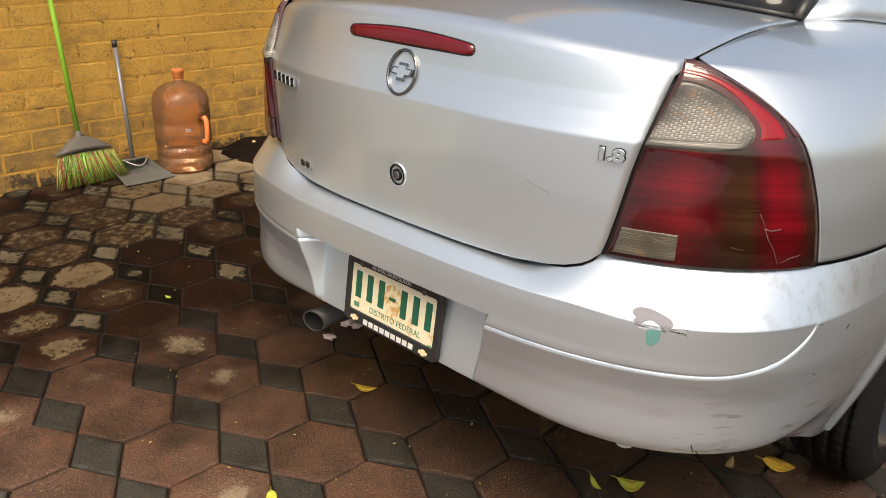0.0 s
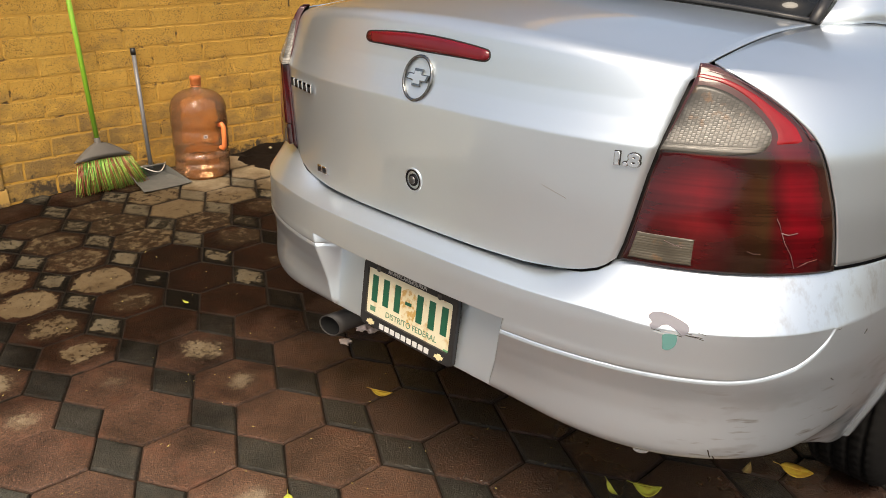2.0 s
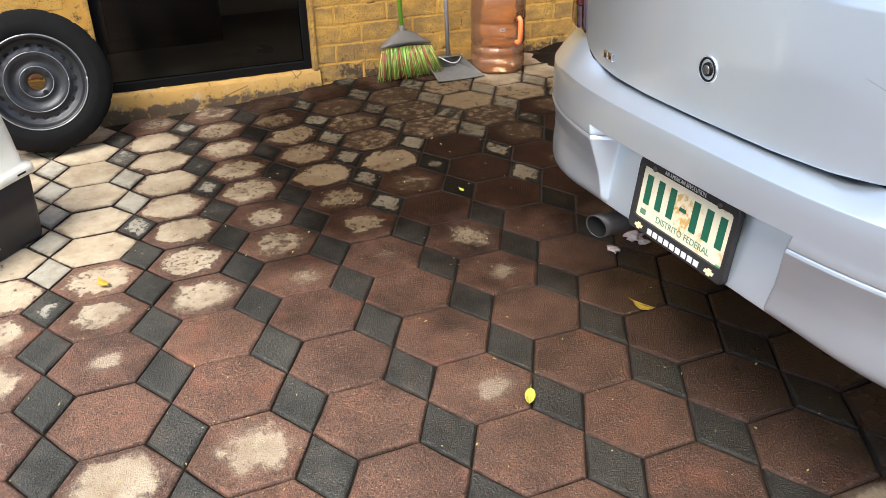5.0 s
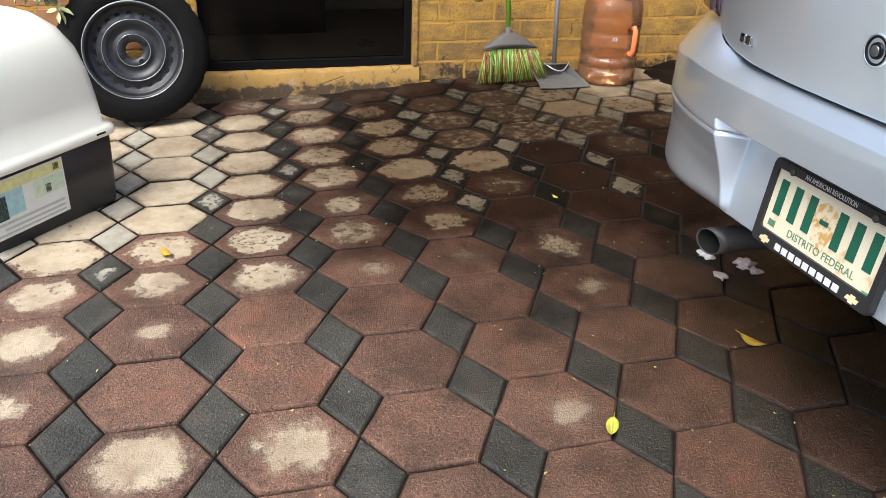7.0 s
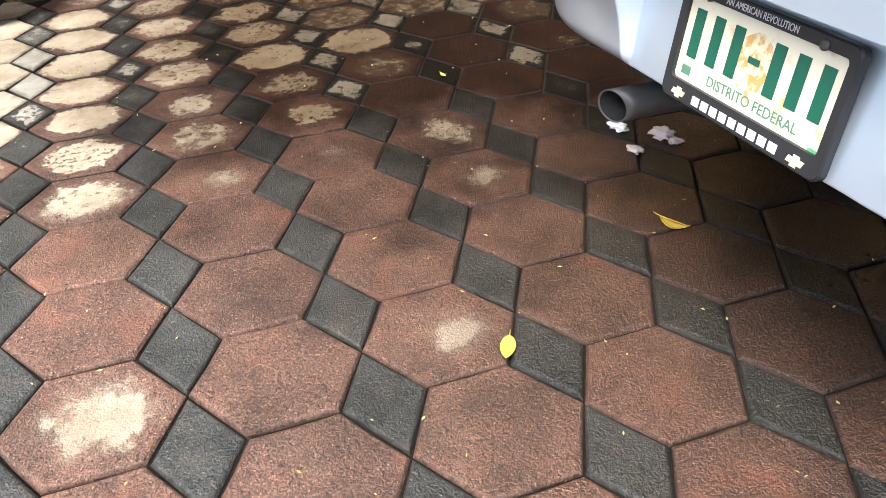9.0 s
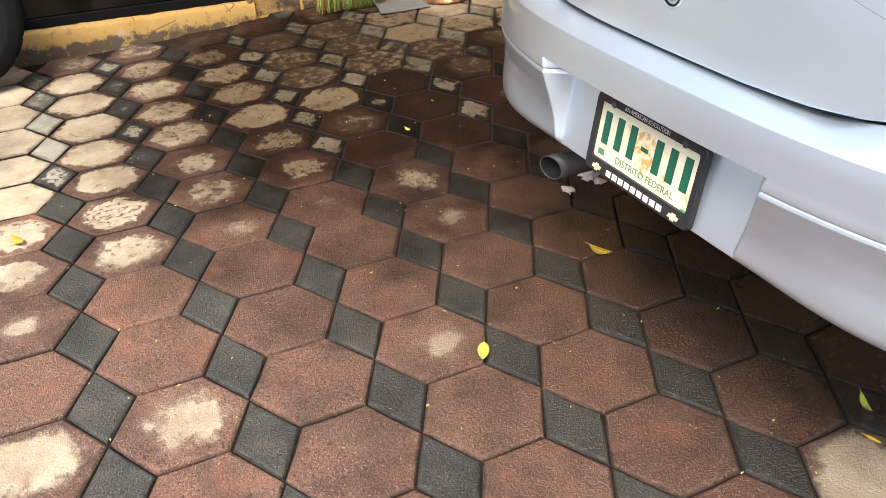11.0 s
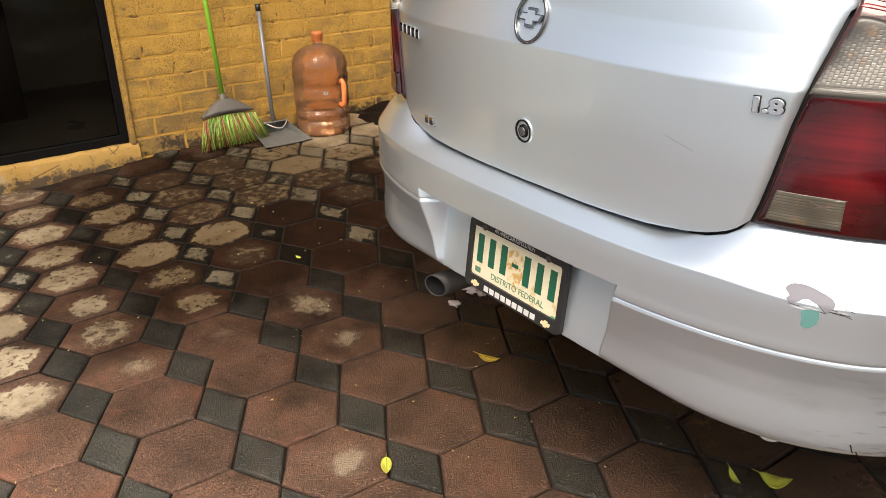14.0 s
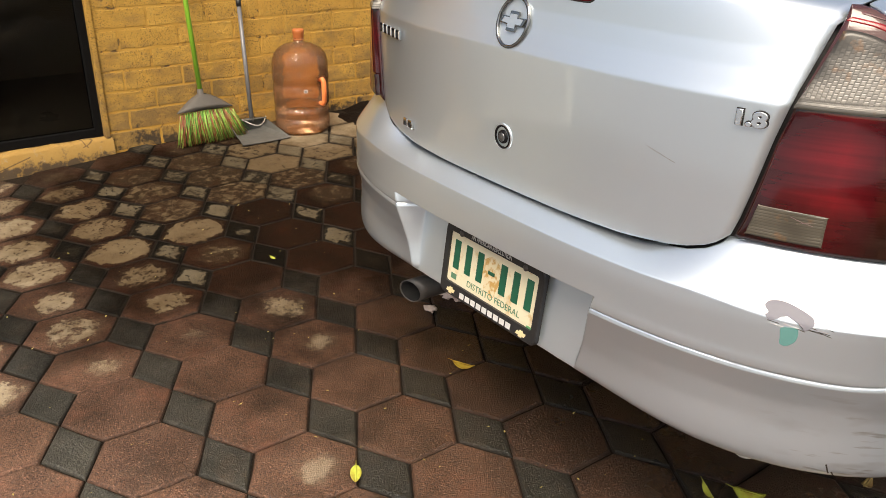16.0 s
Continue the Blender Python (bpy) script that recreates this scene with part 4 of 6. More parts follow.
def rear_bumper(car):
    vs = [i / 190 for i in range(191)] + [1 + i / 30 for i in range(1, 31)]
    vs = sorted(set(vs + [(0.603 - 0.372) / 0.304 + d for d in (-0.018, -0.012, -0.006, 0.0, 0.006)] + [(0.578 - 0.372 + d) / 0.304 for d in (-0.0080, -0.0072, -0.0064, -0.0058, -0.0052, -0.0046, -0.0040, -0.0034, -0.0028, -0.0021, -0.0014, -0.0007, 0.0, 0.0005, 0.0012, 0.002, 0.003, 0.0036)]))
    vs = [v for k, v in enumerate(vs) if k == 0 or v - vs[k - 1] > 0.0013]
    ps = [i / 330 * 0.66 for i in range(331)]
    rows = []
    for v in vs:
        z = bumper_point(0.76, v).z
        end = side_p(arch_back(z))
        half = ps + [0.66 + (end - 0.66) * i / 60 for i in range(1, 61)]
        row = [bumper_point(p, v) for p in half]
        row.append(row[-1] + Vector((-0.018, 0.004, 0.0)))
        rows.append([Vector((-q.x, q.y, q.z)) for q in row[:0:-1]] + row)
    bump = solid(part("rear_bumper", sheet(rows), BUMPER_PAINT, car, "silver plastic bumper, scraped and chipped on one corner", True), 0.003)
    grey = plain("grey_primer", (0.18, 0.18, 0.21), 0.6)
    teal = plain("teal_old_paint", (0.10, 0.25, 0.235), 0.5)

    def flake(name, outline, material, label, p0, v0):
        """A patch of bared surface on the bumper's skin; outline in hundredths of p and v."""
        bm = bmesh.new()
        ring = [(p0 + q.x * 0.0085, v0 + q.y * 0.0075) for q in closed_curve(outline, 3)]
        cp, cv = sum(a for a, _ in ring) / len(ring), sum(b for _, b in ring) / len(ring)
        nets = []
        for k in range(6):
            t = k / 5
            nets.append([bumper_point(cp + (a - cp) * t, cv + (b - cv) * t) + Vector((0.0006, -0.0011, 0.0008)) for a, b in ring + ring[:1]])
        part(name, sheet(nets, bm), material, bump, label, True)

    flake("chipped_paint", ((-2.6, 22), (-2.0, 34), (-0.5, 37), (1.2, 30), (2.7, 18), (2.9, 4), (2.0, -2), (1.5, 8), (0.4, 12), (-0.6, 8), (-0.9, 3), (-1.8, 0), (-2.3, 6), (-2.0, 12)), grey, "grey primer where the paint has flaked", 0.472, 0.985)
    flake("chipped_paint", ((-0.8, 1), (0.4, 2.6), (1.0, 1.8), (1.0, -6), (0.2, -11), (-0.6, -10.5), (-0.7, -5)), teal, "old teal paint under the silver", 0.476, 0.955)
    rng = random.Random(5)
    dark, white = plain("dark_scratch", (0.03, 0.025, 0.02), 0.9), plain("bared_white_plastic", (0.62, 0.62, 0.62), 0.5)
    for _ in range(14):
        p, v = 0.452 + rng.random() * 0.055, 0.975 + rng.random() * 0.04
        a, b = bumper_point(p, v), bumper_point(p + 0.004 + rng.random() * 0.012, v - 0.004 - rng.random() * 0.012)
        part("scratch", tube([a, b], 0.0006, 4), white if rng.random() < 0.5 else dark, bump)
    for p, v, dp, dv, w in ((0.535, 0.26, 0.004, -0.05, 0.0012), (0.541, 0.22, 0.004, -0.03, 0.0012), (0.655, 0.45, 0.008, -0.02, 0.0008), (0.70, 0.62, 0.004, 0.02, 0.0012), (0.645, 0.84, 0.006, 0.03, 0.0006)):
        part("scratch", tube([bumper_point(p + dp * t, v + dv * t + 0.002 * math.sin(7 * t)) for t in (0, 0.2, 0.4, 0.6, 0.8, 1.0)], w, 4), dark, bump)
    return bump


def on_lid(p, z, out=0.0):
    """A frame on the lid's skin: x to the right along it, y up, z out."""
    a = shell(p, z, out)
    right = (shell(p + 0.01, z) - shell(p - 0.01, z)).normalized()
    up = (shell(p, z + 0.006) - shell(p, z - 0.006)).normalized()
    m = Matrix((right, up, right.cross(up))).transposed().to_4x4()
    m.translation = a
    return m


def lid_fittings(lid):
    edge = ((-0.1485, 1.0660), (-0.1450, 1.0745), (-0.1330, 1.0775), (-0.0930, 1.0815), (-0.0480, 1.0845), (-0.0030, 1.0855), (0.0420, 1.0845), (0.0870, 1.0815), (0.1270, 1.0775), (0.1390, 1.0745), (0.1425, 1.0660), (0.1390, 1.0595), (0.1270, 1.0565), (0.0870, 1.0565), (-0.0030, 1.0560), (-0.0930, 1.0565), (-0.1330, 1.0565), (-0.1450, 1.0595))
    lamp = pad("stop_lamp", edge, 0.0015, LENS_STOP, lid, "long red high-mounted stop lamp", 1, 0.0035)
    trim = [shell(-0.003 + (q.x + 0.003) * 1.012, 1.068 + (q.y - 1.068) * 1.07, 0.0) for q in closed_curve(edge, 6)]
    part("lamp_gasket", tube(trim + trim[:1], 0.0016, 6), DARK_GAP, lamp, "", True)
    ring = bmesh.new()
    for n in range(64):
        a = 2 * math.pi * n / 64
        c = Vector((0.0385 * math.cos(a), 0.0435 * math.sin(a), 0.004))
        for k in range(8):
            b = 2 * math.pi * k / 8
            ring.verts.new(c + Vector((math.cos(a) * 0.0034 * math.cos(b), math.sin(a) * 0.0034 * math.cos(b), 0.0034 * math.sin(b))))
    ring.verts.ensure_lookup_table()
    for n in range(64):
        for k in range(8):
            ring.faces.new([ring.verts[i] for i in (n * 8 + k, (n + 1) % 64 * 8 + k, (n + 1) % 64 * 8 + (k + 1) % 8, n * 8 + (k + 1) % 8)])
    emblem = part("emblem", ring, DARK_CHROME, lid, "chrome oval badge ring", True, on_lid(-0.001, 1.003))
    cross = [(-0.034, -0.004), (-0.028, 0.009), (-0.011, 0.009), (-0.011, 0.019), (0.013, 0.019), (0.013, 0.009), (0.034, 0.009), (0.028, -0.006), (0.011, -0.006), (0.011, -0.017), (-0.013, -0.017), (-0.013, -0.006)]
    bevelled(part("emblem_cross", prism(cross, 0.001, 0.006), DARK_CHROME, emblem, "plain chrome cross shape"), 0.0015)
    inner = [(x * 0.80, y * 0.68 + 0.0005) for x, y in cross]
    part("emblem_inlay", prism(inner, 0.0062, 0.0066), PAINT, emblem)
    m = on_lid(-0.0, 0.7965)
    cup = lathe(((0.0225, 0.0), (0.0225, 0.0025), (0.0195, 0.0035), (0.0185, -0.002), (0.0135, -0.003), (0.0125, 0.003), (0.0105, 0.0036), (0.0, 0.0036)), 40)
    lock = part("lock", cup, LOCK_BLACK, lid, "round black lock barrel", True, m)
    part("lock_ring", lathe(((0.0255, 0.0), (0.0255, 0.0022), (0.0226, 0.003), (0.0224, 0.0)), 40), PAINT, lock, "", True)
    part("lock_face", lathe(((0.0085, 0.0038), (0.0085, 0.0052), (0.007, 0.006), (0.0, 0.006)), 24), plain("worn_steel", (0.20, 0.20, 0.20), 0.35, 0.9), lock, "", True)
    part("badge", lettering("1.8", 0.0200, 0.005, 0.0010, 0.0008), CHROME, lid, "chrome engine size badge", at=on_lid(0.394, 0.9345, 0.0034) @ Matrix.Diagonal((1.38, 1, 1, 1)))
    part("badge_backing", lettering("1.8", 0.0200, 0.0025, 0.0027), DARK_GAP, lid, "dark edge behind the badge", at=on_lid(0.394, 0.9345, 0.0012) @ Matrix.Diagonal((1.38, 1, 1, 1)))
    badge = part("badge", box_bm(-0.0575, 0.0645, -0.011, -0.0095, -0.001, 0.0012), CHROME, lid, "row of chrome bars, a model badge", at=on_lid(-0.350, 0.927, 0.001))
    for k in range(5):
        bevelled(part("badge_bar", box_bm(-0.0575 + 0.0255 * k, -0.0375 + 0.0255 * k, -0.0105, 0.0105, 0.0, 0.005), CHROME, badge), 0.0018)
        part("badge_inset", box_bm(-0.0525 + 0.0255 * k, -0.0425 + 0.0255 * k, -0.0055, 0.0045, 0.004, 0.0055), DARK_GAP, badge)
    badge = part("badge", box_bm(-0.024, 0.024, -0.0095, -0.008, -0.001, 0.0012), CHROME, lid, "small worn chrome badge", at=on_lid(-0.273, 0.743, 0.001))
    for k in range(2):
        bevelled(part("badge_bar", box_bm(-0.021 + 0.022 * k, -0.002 + 0.022 * k, -0.009, 0.009, 0.0, 0.005), CHROME, badge), 0.002)
        part("badge_inset", box_bm(-0.015 + 0.022 * k, -0.008 + 0.022 * k, -0.005, 0.003, 0.004, 0.0056), DARK_GAP, badge)
    scratch = tube([shell(0.27 + 0.006 * k, 0.862 - 0.0022 * k, 0.0) for k in range(8)], 0.0004, 4)
    part("scratch", scratch, WORN_CHROME, lid, "thin grey scratch")


def number_plate(car):
    """Plate and its black surround, leaning a little outwards at the foot."""
    base = Matrix.Translation((0, -0.007, 0.500)) @ pose(0, 0, 0, 90 - 7, 0, 0)
    cream = Nodes("cream_plate_enamel", 0.32, 0.0, 0.3)
    f = cream.noise(22.0, 5.0, 0.65)
    cream.color(cream.mix(cream.ramp(f, (0.55, 0.0), (0.68, 0.8)), (0.74, 0.68, 0.49), (0.58, 0.36, 0.12)))
    plate = part("number_plate", prism(rounded(0.292, 0.142, 0.01), 0.0, 0.0018), cream.m, car, "cream number plate with green characters, rust-stained in the middle", at=base)
    green = plain("plate_green", (0.008, 0.10, 0.055), 0.4)
    # The characters stand as plain bars.
    for k, x in enumerate((-0.112, -0.074, -0.036, 0.036, 0.074, 0.112)):
        bevelled(part("character_bar", box_bm(x - 0.0095, x + 0.0095, -0.018, 0.046, 0.0018, 0.0034), green, plate, "raised green bar"), 0.002)
    bevelled(part("character_bar", box_bm(-0.010, 0.010, 0.010, 0.018, 0.0018, 0.0034), green, plate, "raised green bar"), 0.002)
    ghost = ghost_print()
    part("print", prism([(0.030 * math.cos(a) * (1 + 0.25 * math.sin(3 * a)), 0.006 + 0.043 * math.sin(a)) for a in (2 * math.pi * i / 28 for i in range(28))], 0.0018, 0.00195), ghost, plate, "faded ochre emblem printed on the plate")
    pale_green = plain("plate_small_print", (0.10, 0.22, 0.13), 0.4)
    part("lettering", lettering("DISTRITO FEDERAL", 0.0135, 0.0006), pale_green, plate, "small green capitals", at=pose(0.012, -0.036, 0.0024))
    part("character_bar", box_bm(-0.124, -0.106, -0.042, -0.030, 0.0018, 0.0024), pale_green, plate)
    part("sticker", prism(rounded(0.022, 0.012, 0.003), 0.0018, 0.0022), plain("green_sticker", (0.12, 0.35, 0.16), 0.4, vary=0.4, scale=90), plate, "small green sticker", at=pose(0.128, -0.052, 0))
    frame_bm = bmesh.new()
    outer, hole = rounded(0.301, 0.157, 0.012), rounded(0.272, 0.112, 0.006)
    hole = [(x, y + 0.006) for x, y in hole]
    lo, mid, hi, ins = ([frame_bm.verts.new((x, y, z)) for x, y in ring] for ring, z in ((outer, -0.004), (outer, 0.006), ([(x * 0.985, y * 0.97) for x, y in outer], 0.0085), (hole, 0.0075)))
    back = [frame_bm.verts.new((x, y, 0.002)) for x, y in hole]
    for a, b in ((lo, mid), (mid, hi), (hi, ins), (ins, back)):
        for i in range(len(a)):
            j = (i + 1) % len(a)
            frame_bm.faces.new((a[i], a[j], b[j], b[i]))
    part("plate_surround", frame_bm, BLACK_PLASTIC, plate, "black plastic surround with white lettering")
    white = plain("white_print", (0.62, 0.62, 0.60), 0.5)
    cream_bar = plain("gold_print", (0.72, 0.62, 0.36), 0.45)
    part("lettering", lettering("AN AMERICAN REVOLUTION", 0.0085, 0.0006), white, plate, "narrow white capitals", at=pose(-0.004, 0.0695, 0.0088) @ Matrix.Diagonal((0.78, 1, 1, 1)))
    for k in range(9):
        x = -0.074 + 0.0185 * k
        part("maker_bar", box_bm(x - 0.0070, x + 0.0070, -0.0720, -0.0600, 0.0080, 0.0090), white, plate)
    for x in (-0.112, 0.112):
        part("print", prism([(x - 0.014, -0.070), (x - 0.011, -0.0625), (x - 0.004, -0.0625), (x - 0.004, -0.059), (x + 0.006, -0.059), (x + 0.006, -0.0625), (x + 0.014, -0.0625), (x + 0.011, -0.070), (x + 0.004, -0.070), (x + 0.004, -0.0735), (x - 0.006, -0.0735), (x - 0.006, -0.070)], 0.0080, 0.0090), cream_bar, plate, "small gold cross shape")
    for x in (-0.098, 0.098):
        part("screw", lathe(((0.0065, 0.006), (0.0065, 0.0095), (0.004, 0.0105), (0, 0.0105)), 16), plain("dull_screw", (0.12, 0.11, 0.10), 0.5, 0.8), plate, "", True, pose(x, 0.066, 0))
    return plate


def road_wheel(name, parent, at, radius=0.288, width=0.187, spare=False, label=""):
    """Tyre with grooved tread and a pressed steel rim; the axle lies along x, the outside at +x."""
    w, rr = width / 2, 0.19 if not spare else 0.186
    prof = [(rr, -w * 0.8), (rr + 0.012, -w * 0.98), (rr + 0.05, -w * 1.04), (radius - 0.022, -w * 0.93), (radius - 0.006, -w * 0.80)]
    for k in range(4):
        c = -w * 0.55 + k * w * 0.367
        prof += [(radius, c - 0.011), (radius, c - 0.0050), (radius - 0.009, c - 0.004), (radius - 0.009, c + 0.004), (radius, c + 0.0050)]
    prof += [(radius, w * 0.68), (radius - 0.006, w * 0.80), (radius - 0.022, w * 0.93), (rr + 0.05, w * 1.04), (rr + 0.045, w * 1.05), (rr + 0.030, w * 1.03), (rr + 0.012, w * 0.98), (rr, w * 0.86)]
    wheel = parent if spare else part(name, lathe(((0.06, -0.03), (0.06, 0.02), (0.0, 0.02)), 24, "x"), STEEL_BLACK, parent, at=at)

    def sipes(a, n):
        return 1 - (0.012 if math.sin(a * 60) > 0.82 and 4 < n < 26 else 0)

    tyre = part("tyre", lathe(prof, 240 if not spare else 160, "x", bumps=sipes), RUBBER, wheel, "black rubber tyre with worn tread", True)
    if spare:
        tyre.matrix_basis = at
    holes = 20
    if spare:
        # pale rings stand in for the highlights along the black rim's edges
        for r, x, thick in ((rr + 0.006, w * 0.985, 0.0028), (rr - 0.064, w * 0.585, 0.0018), (rr - 0.122, w * 0.45, 0.0016)):
            edge = tube([(x, r * math.cos(a), r * math.sin(a)) for a in (2 * math.pi * i / 72 for i in range(73))], thick, 6)
            part("rim_edge", edge, RIM_GLINT, wheel, "bright steel ring standing for the highlight on the rim's edge", True).matrix_basis = at

    def scallop(a, n):
        return 1 + (0.02 * math.cos(a * holes) if n in (7, 8) else 0)

    rim_prof = [(rr + 0.004, w * 0.80), (rr + 0.009, w * 0.96), (rr + 0.001, w * 1.0), (rr - 0.006, w * 0.93), (rr - 0.010, w * 0.55), (rr - 0.018, w * 0.50), (rr - 0.030, w * 0.47), (rr - 0.036, w * 0.40), (rr - 0.052, w * 0.52), (rr - 0.072, w * 0.58), (rr - 0.085, w * 0.50), (rr - 0.100, w * 0.34), (rr - 0.112, w * 0.40), (rr - 0.122, w * 0.44), (rr - 0.150, w * 0.44), (rr - 0.152, w * 0.30), (0.026, w * 0.28), (0.0, w * 0.28)]
    if spare:
        rim_prof = rim_prof[:-2] + [(rr - 0.153, w * 0.10)]
    rim = part("rim", lathe(rim_prof, 120, "x", bumps=scallop), STEEL_WORN if spare else STEEL_BLACK, wheel, "black pressed steel rim", True)
    if spare:
        rim.matrix_basis = at
    # black discs on the rim stand in for the shade inside its holes
    for k in range(holes):
        a = 2 * math.pi * k / holes
        q = pose(w * 0.455, (rr - 0.041) * math.cos(a), (rr - 0.041) * math.sin(a), math.degrees(a), 0, 0)
        part("vent_hole", lathe(((0.0, 0.0012), (0.0105, 0.0012), (0.0118, -0.002)) if spare else ((0.0, 0.0), (0.0085, 0.0), (0.009, 0.002)), 14, "x"), SOOT_AND_HOLES, rim, at=q)
    for k in range(4):
        a = 2 * math.pi * k / 4 + 0.5
        part("bolt_hole" if spare else "wheel_bolt", lathe(((0.0, 0.0015), (0.0095, 0.0015), (0.011, 0.0)), 14, "x"), SOOT_AND_HOLES if spare else CHROME, rim, at=pose(w * 0.445, 0.052 * math.cos(a), 0.052 * math.sin(a)))
    return wheel


def coons(a, b, bulge, rows=10, cols=10):
    """A net between two edge lines of points, bulged outwards along the given vector."""
    out = []
    for k in range(rows + 1):
        t = k / rows
        out.append([Vector(p).lerp(Vector(q), t) + Vector(bulge) * math.sin(math.pi * t) for p, q in zip(a, b)])
    return out


def upper_body(car):
    """Glasshouse, roof, doors, bonnet and nose: plain but whole."""
    n = 12
    us = [-1 + 2 * i / n for i in range(n + 1)]
    low = [(0.512 * u, 0.570 + 0.062 * u * u, 1.147 - 0.031 * u * u) for u in us]
    high = [(0.47 * u, 1.10 + 0.05 * u * u, 1.405 - 0.02 * u * u) for u in us]
    solid(part("rear_window", sheet(coons(low, high, (0, -0.03, 0.03))), GLASS_CAR, car, "dark rear window glass", True), 0.004)
    edge = [Vector(p) + Vector((0.004 if p[0] > 0 else -0.004, 0, 0.004)) for p in low]
    part("window_seal", tube(edge, 0.006, 8), BLACK_PLASTIC, car, "", True)
    roof_back, roof_front = high, [(0.50 * u, 2.25 - 0.06 * u * u, 1.41 - 0.02 * u * u) for u in us]
    solid(part("roof", sheet(coons(roof_back, roof_front, (0, 0, 0.035))), PAINT, car, "", True), 0.004)
    screen_low = [(0.64 * u, 3.02 - 0.16 * u * u, 0.99 - 0.01 * u * u) for u in us]
    solid(part("windscreen", sheet(coons(roof_front, screen_low, (0, 0.02, 0.03))), GLASS_CAR, car, "dark windscreen", True), 0.004)
    for s in (1, -1):
        c_low = [(s * x, y, z) for x, y, z in ((0.518, 0.634, 1.112), (0.575, 0.76, 1.116), (0.65, 0.95, 1.095), (0.688, 1.12, 1.072))]
        c_high = [(s * x, y, z) for x, y, z in ((0.474, 1.148, 1.385), (0.487, 1.20, 1.385), (0.50, 1.26, 1.38), (0.51, 1.32, 1.375))]
        solid(part("pillar", sheet(coons(c_low, c_high, (s * 0.02, -0.015, 0.015))), PAINT, car, "", True), 0.004)
        part("window_seal", tube([Vector(c_low[0]).lerp(Vector(c_high[0]), t) + Vector((-s * 0.012, -0.010 * math.sin(math.pi * t) - 0.006, 0.012 * math.sin(math.pi * t) + 0.003)) for t in (i / 10 for i in range(11))], 0.013, 8), BLACK_PLASTIC, car, "", True)
        for name, y0, y1, h0, h1 in (("side_window", 1.12, 1.85, 1.32, 1.85), ("side_window", 1.90, 2.95, 1.90, 2.30)):
            a = [(s * 0.70, y0 + (y1 - y0) * i / 6, 1.06 - 0.05 * (y0 + (y1 - y0) * i / 6 - 1.1) / 1.8) for i in range(7)]
            b = [(s * 0.515, h0 + (h1 - h0) * i / 6, 1.375) for i in range(7)]
            solid(part(name, sheet(coons(a, b, (s * 0.03, 0, 0))), GLASS_CAR, car, "dark side window", True), 0.004)
        a, b = [(s * 0.70, 1.85 + 0.05 * i / 2, 1.04) for i in range(3)], [(s * 0.517, 1.85 + 0.05 * i / 2, 1.375) for i in range(3)]
        solid(part("pillar", sheet(coons(a, b, (s * 0.034, 0, 0))), BLACK_PLASTIC, car, "", True), 0.004)
        a, b = [(s * 0.70, 2.95, 1.01), (s * 0.66, 3.05, 1.0)], [(s * 0.515, 2.24, 1.375), (s * 0.50, 2.28, 1.38)]
        solid(part("pillar", sheet(coons(a, b, (s * 0.03, 0.02, 0.02))), PAINT, car, "", True), 0.004)
        # lower side behind and between the wheels
        for name, y0, y1, count in (("side_panel", 0.925, 1.70, 30), ("rear_door", 1.705, 2.30, 10), ("front_door", 2.305, 3.05, 12), ("front_wing", 3.055, 4.0, 30)):
            net = []
            for k in range(15):
                row = []
                for i in range(count + 1):
                    y = y0 + (y1 - y0) * i / count
                    low_z = 0.22
                    for wy in (ARCH_Y, ARCH_Y + 2.491):
                        d = ARCH_R ** 2 - (y - wy) ** 2
                        if d > 0:
                            low_z = max(low_z, ARCH_Z + math.sqrt(d))
                    top = 0.763 if name == "side_panel" else 1.06 - 0.03 * (y - 1.7)
                    z = low_z + (top - low_z) * k / 14
                    x = 0.82 - table(LEAN_SIDE, z) * 0.9 - 0.04 * max(0, 0.5 - z) - 0.10 * max(0, y - 3.2) ** 2
                    row.append((s * x, y, z))
                net.append(row if s < 0 else row)
            solid(part(name, sheet(net), PAINT, car, "", True), 0.004, 1.0 if s > 0 else -1.0)
        for wy in (ARCH_Y, ARCH_Y + 2.491):
            liner = sheet([[(s * x, wy + 0.36 * math.cos(a), ARCH_Z + 0.36 * math.sin(a)) for a in (math.pi * 0.86 * i / 16 for i in range(17))] for x in (0.55, 0.80)])
            part("wheel_liner", liner, DARK_GAP, car, "", True)
    hood_a = [(0.66 * u, 3.04 - 0.16 * u * u, 0.985 - 0.01 * u * u) for u in us]
    hood_b = [(0.62 * u, 4.02 - 0.14 * u * u, 0.72 - 0.02 * u * u) for u in us]
    solid(part("bonnet", sheet(coons(hood_a, hood_b, (0, 0, 0.09), 14)), PAINT, car, "", True), 0.004)
    net = [[(HALF * u * (1 - 0.03 * abs(z - 0.5)), 4.17 - 0.32 * abs(u) ** 3.0 - 0.10 * abs(z - 0.45), z) for u in (-1 + 2 * i / 24 for i in range(25))] for z in (0.22, 0.3, 0.4, 0.5, 0.6, 0.68, 0.72)]
    solid(part("front_bumper", sheet(net), BUMPER_PAINT, car, "", True), 0.004)
    # dark inner body that closes the gaps, and the floor pan
    rows = []
    for k in range(30):
        z = 0.50 + (1.075 - 0.50) * k / 29
        rows.append([shell(-1.5 + 3.0 * i / 120, z, -0.016 - 0.06 * max(0, z - 1.03)) for i in range(121)])
    part("inner_body", sheet(rows), DARK_GAP, car, "black structure inside the panel gaps", True)
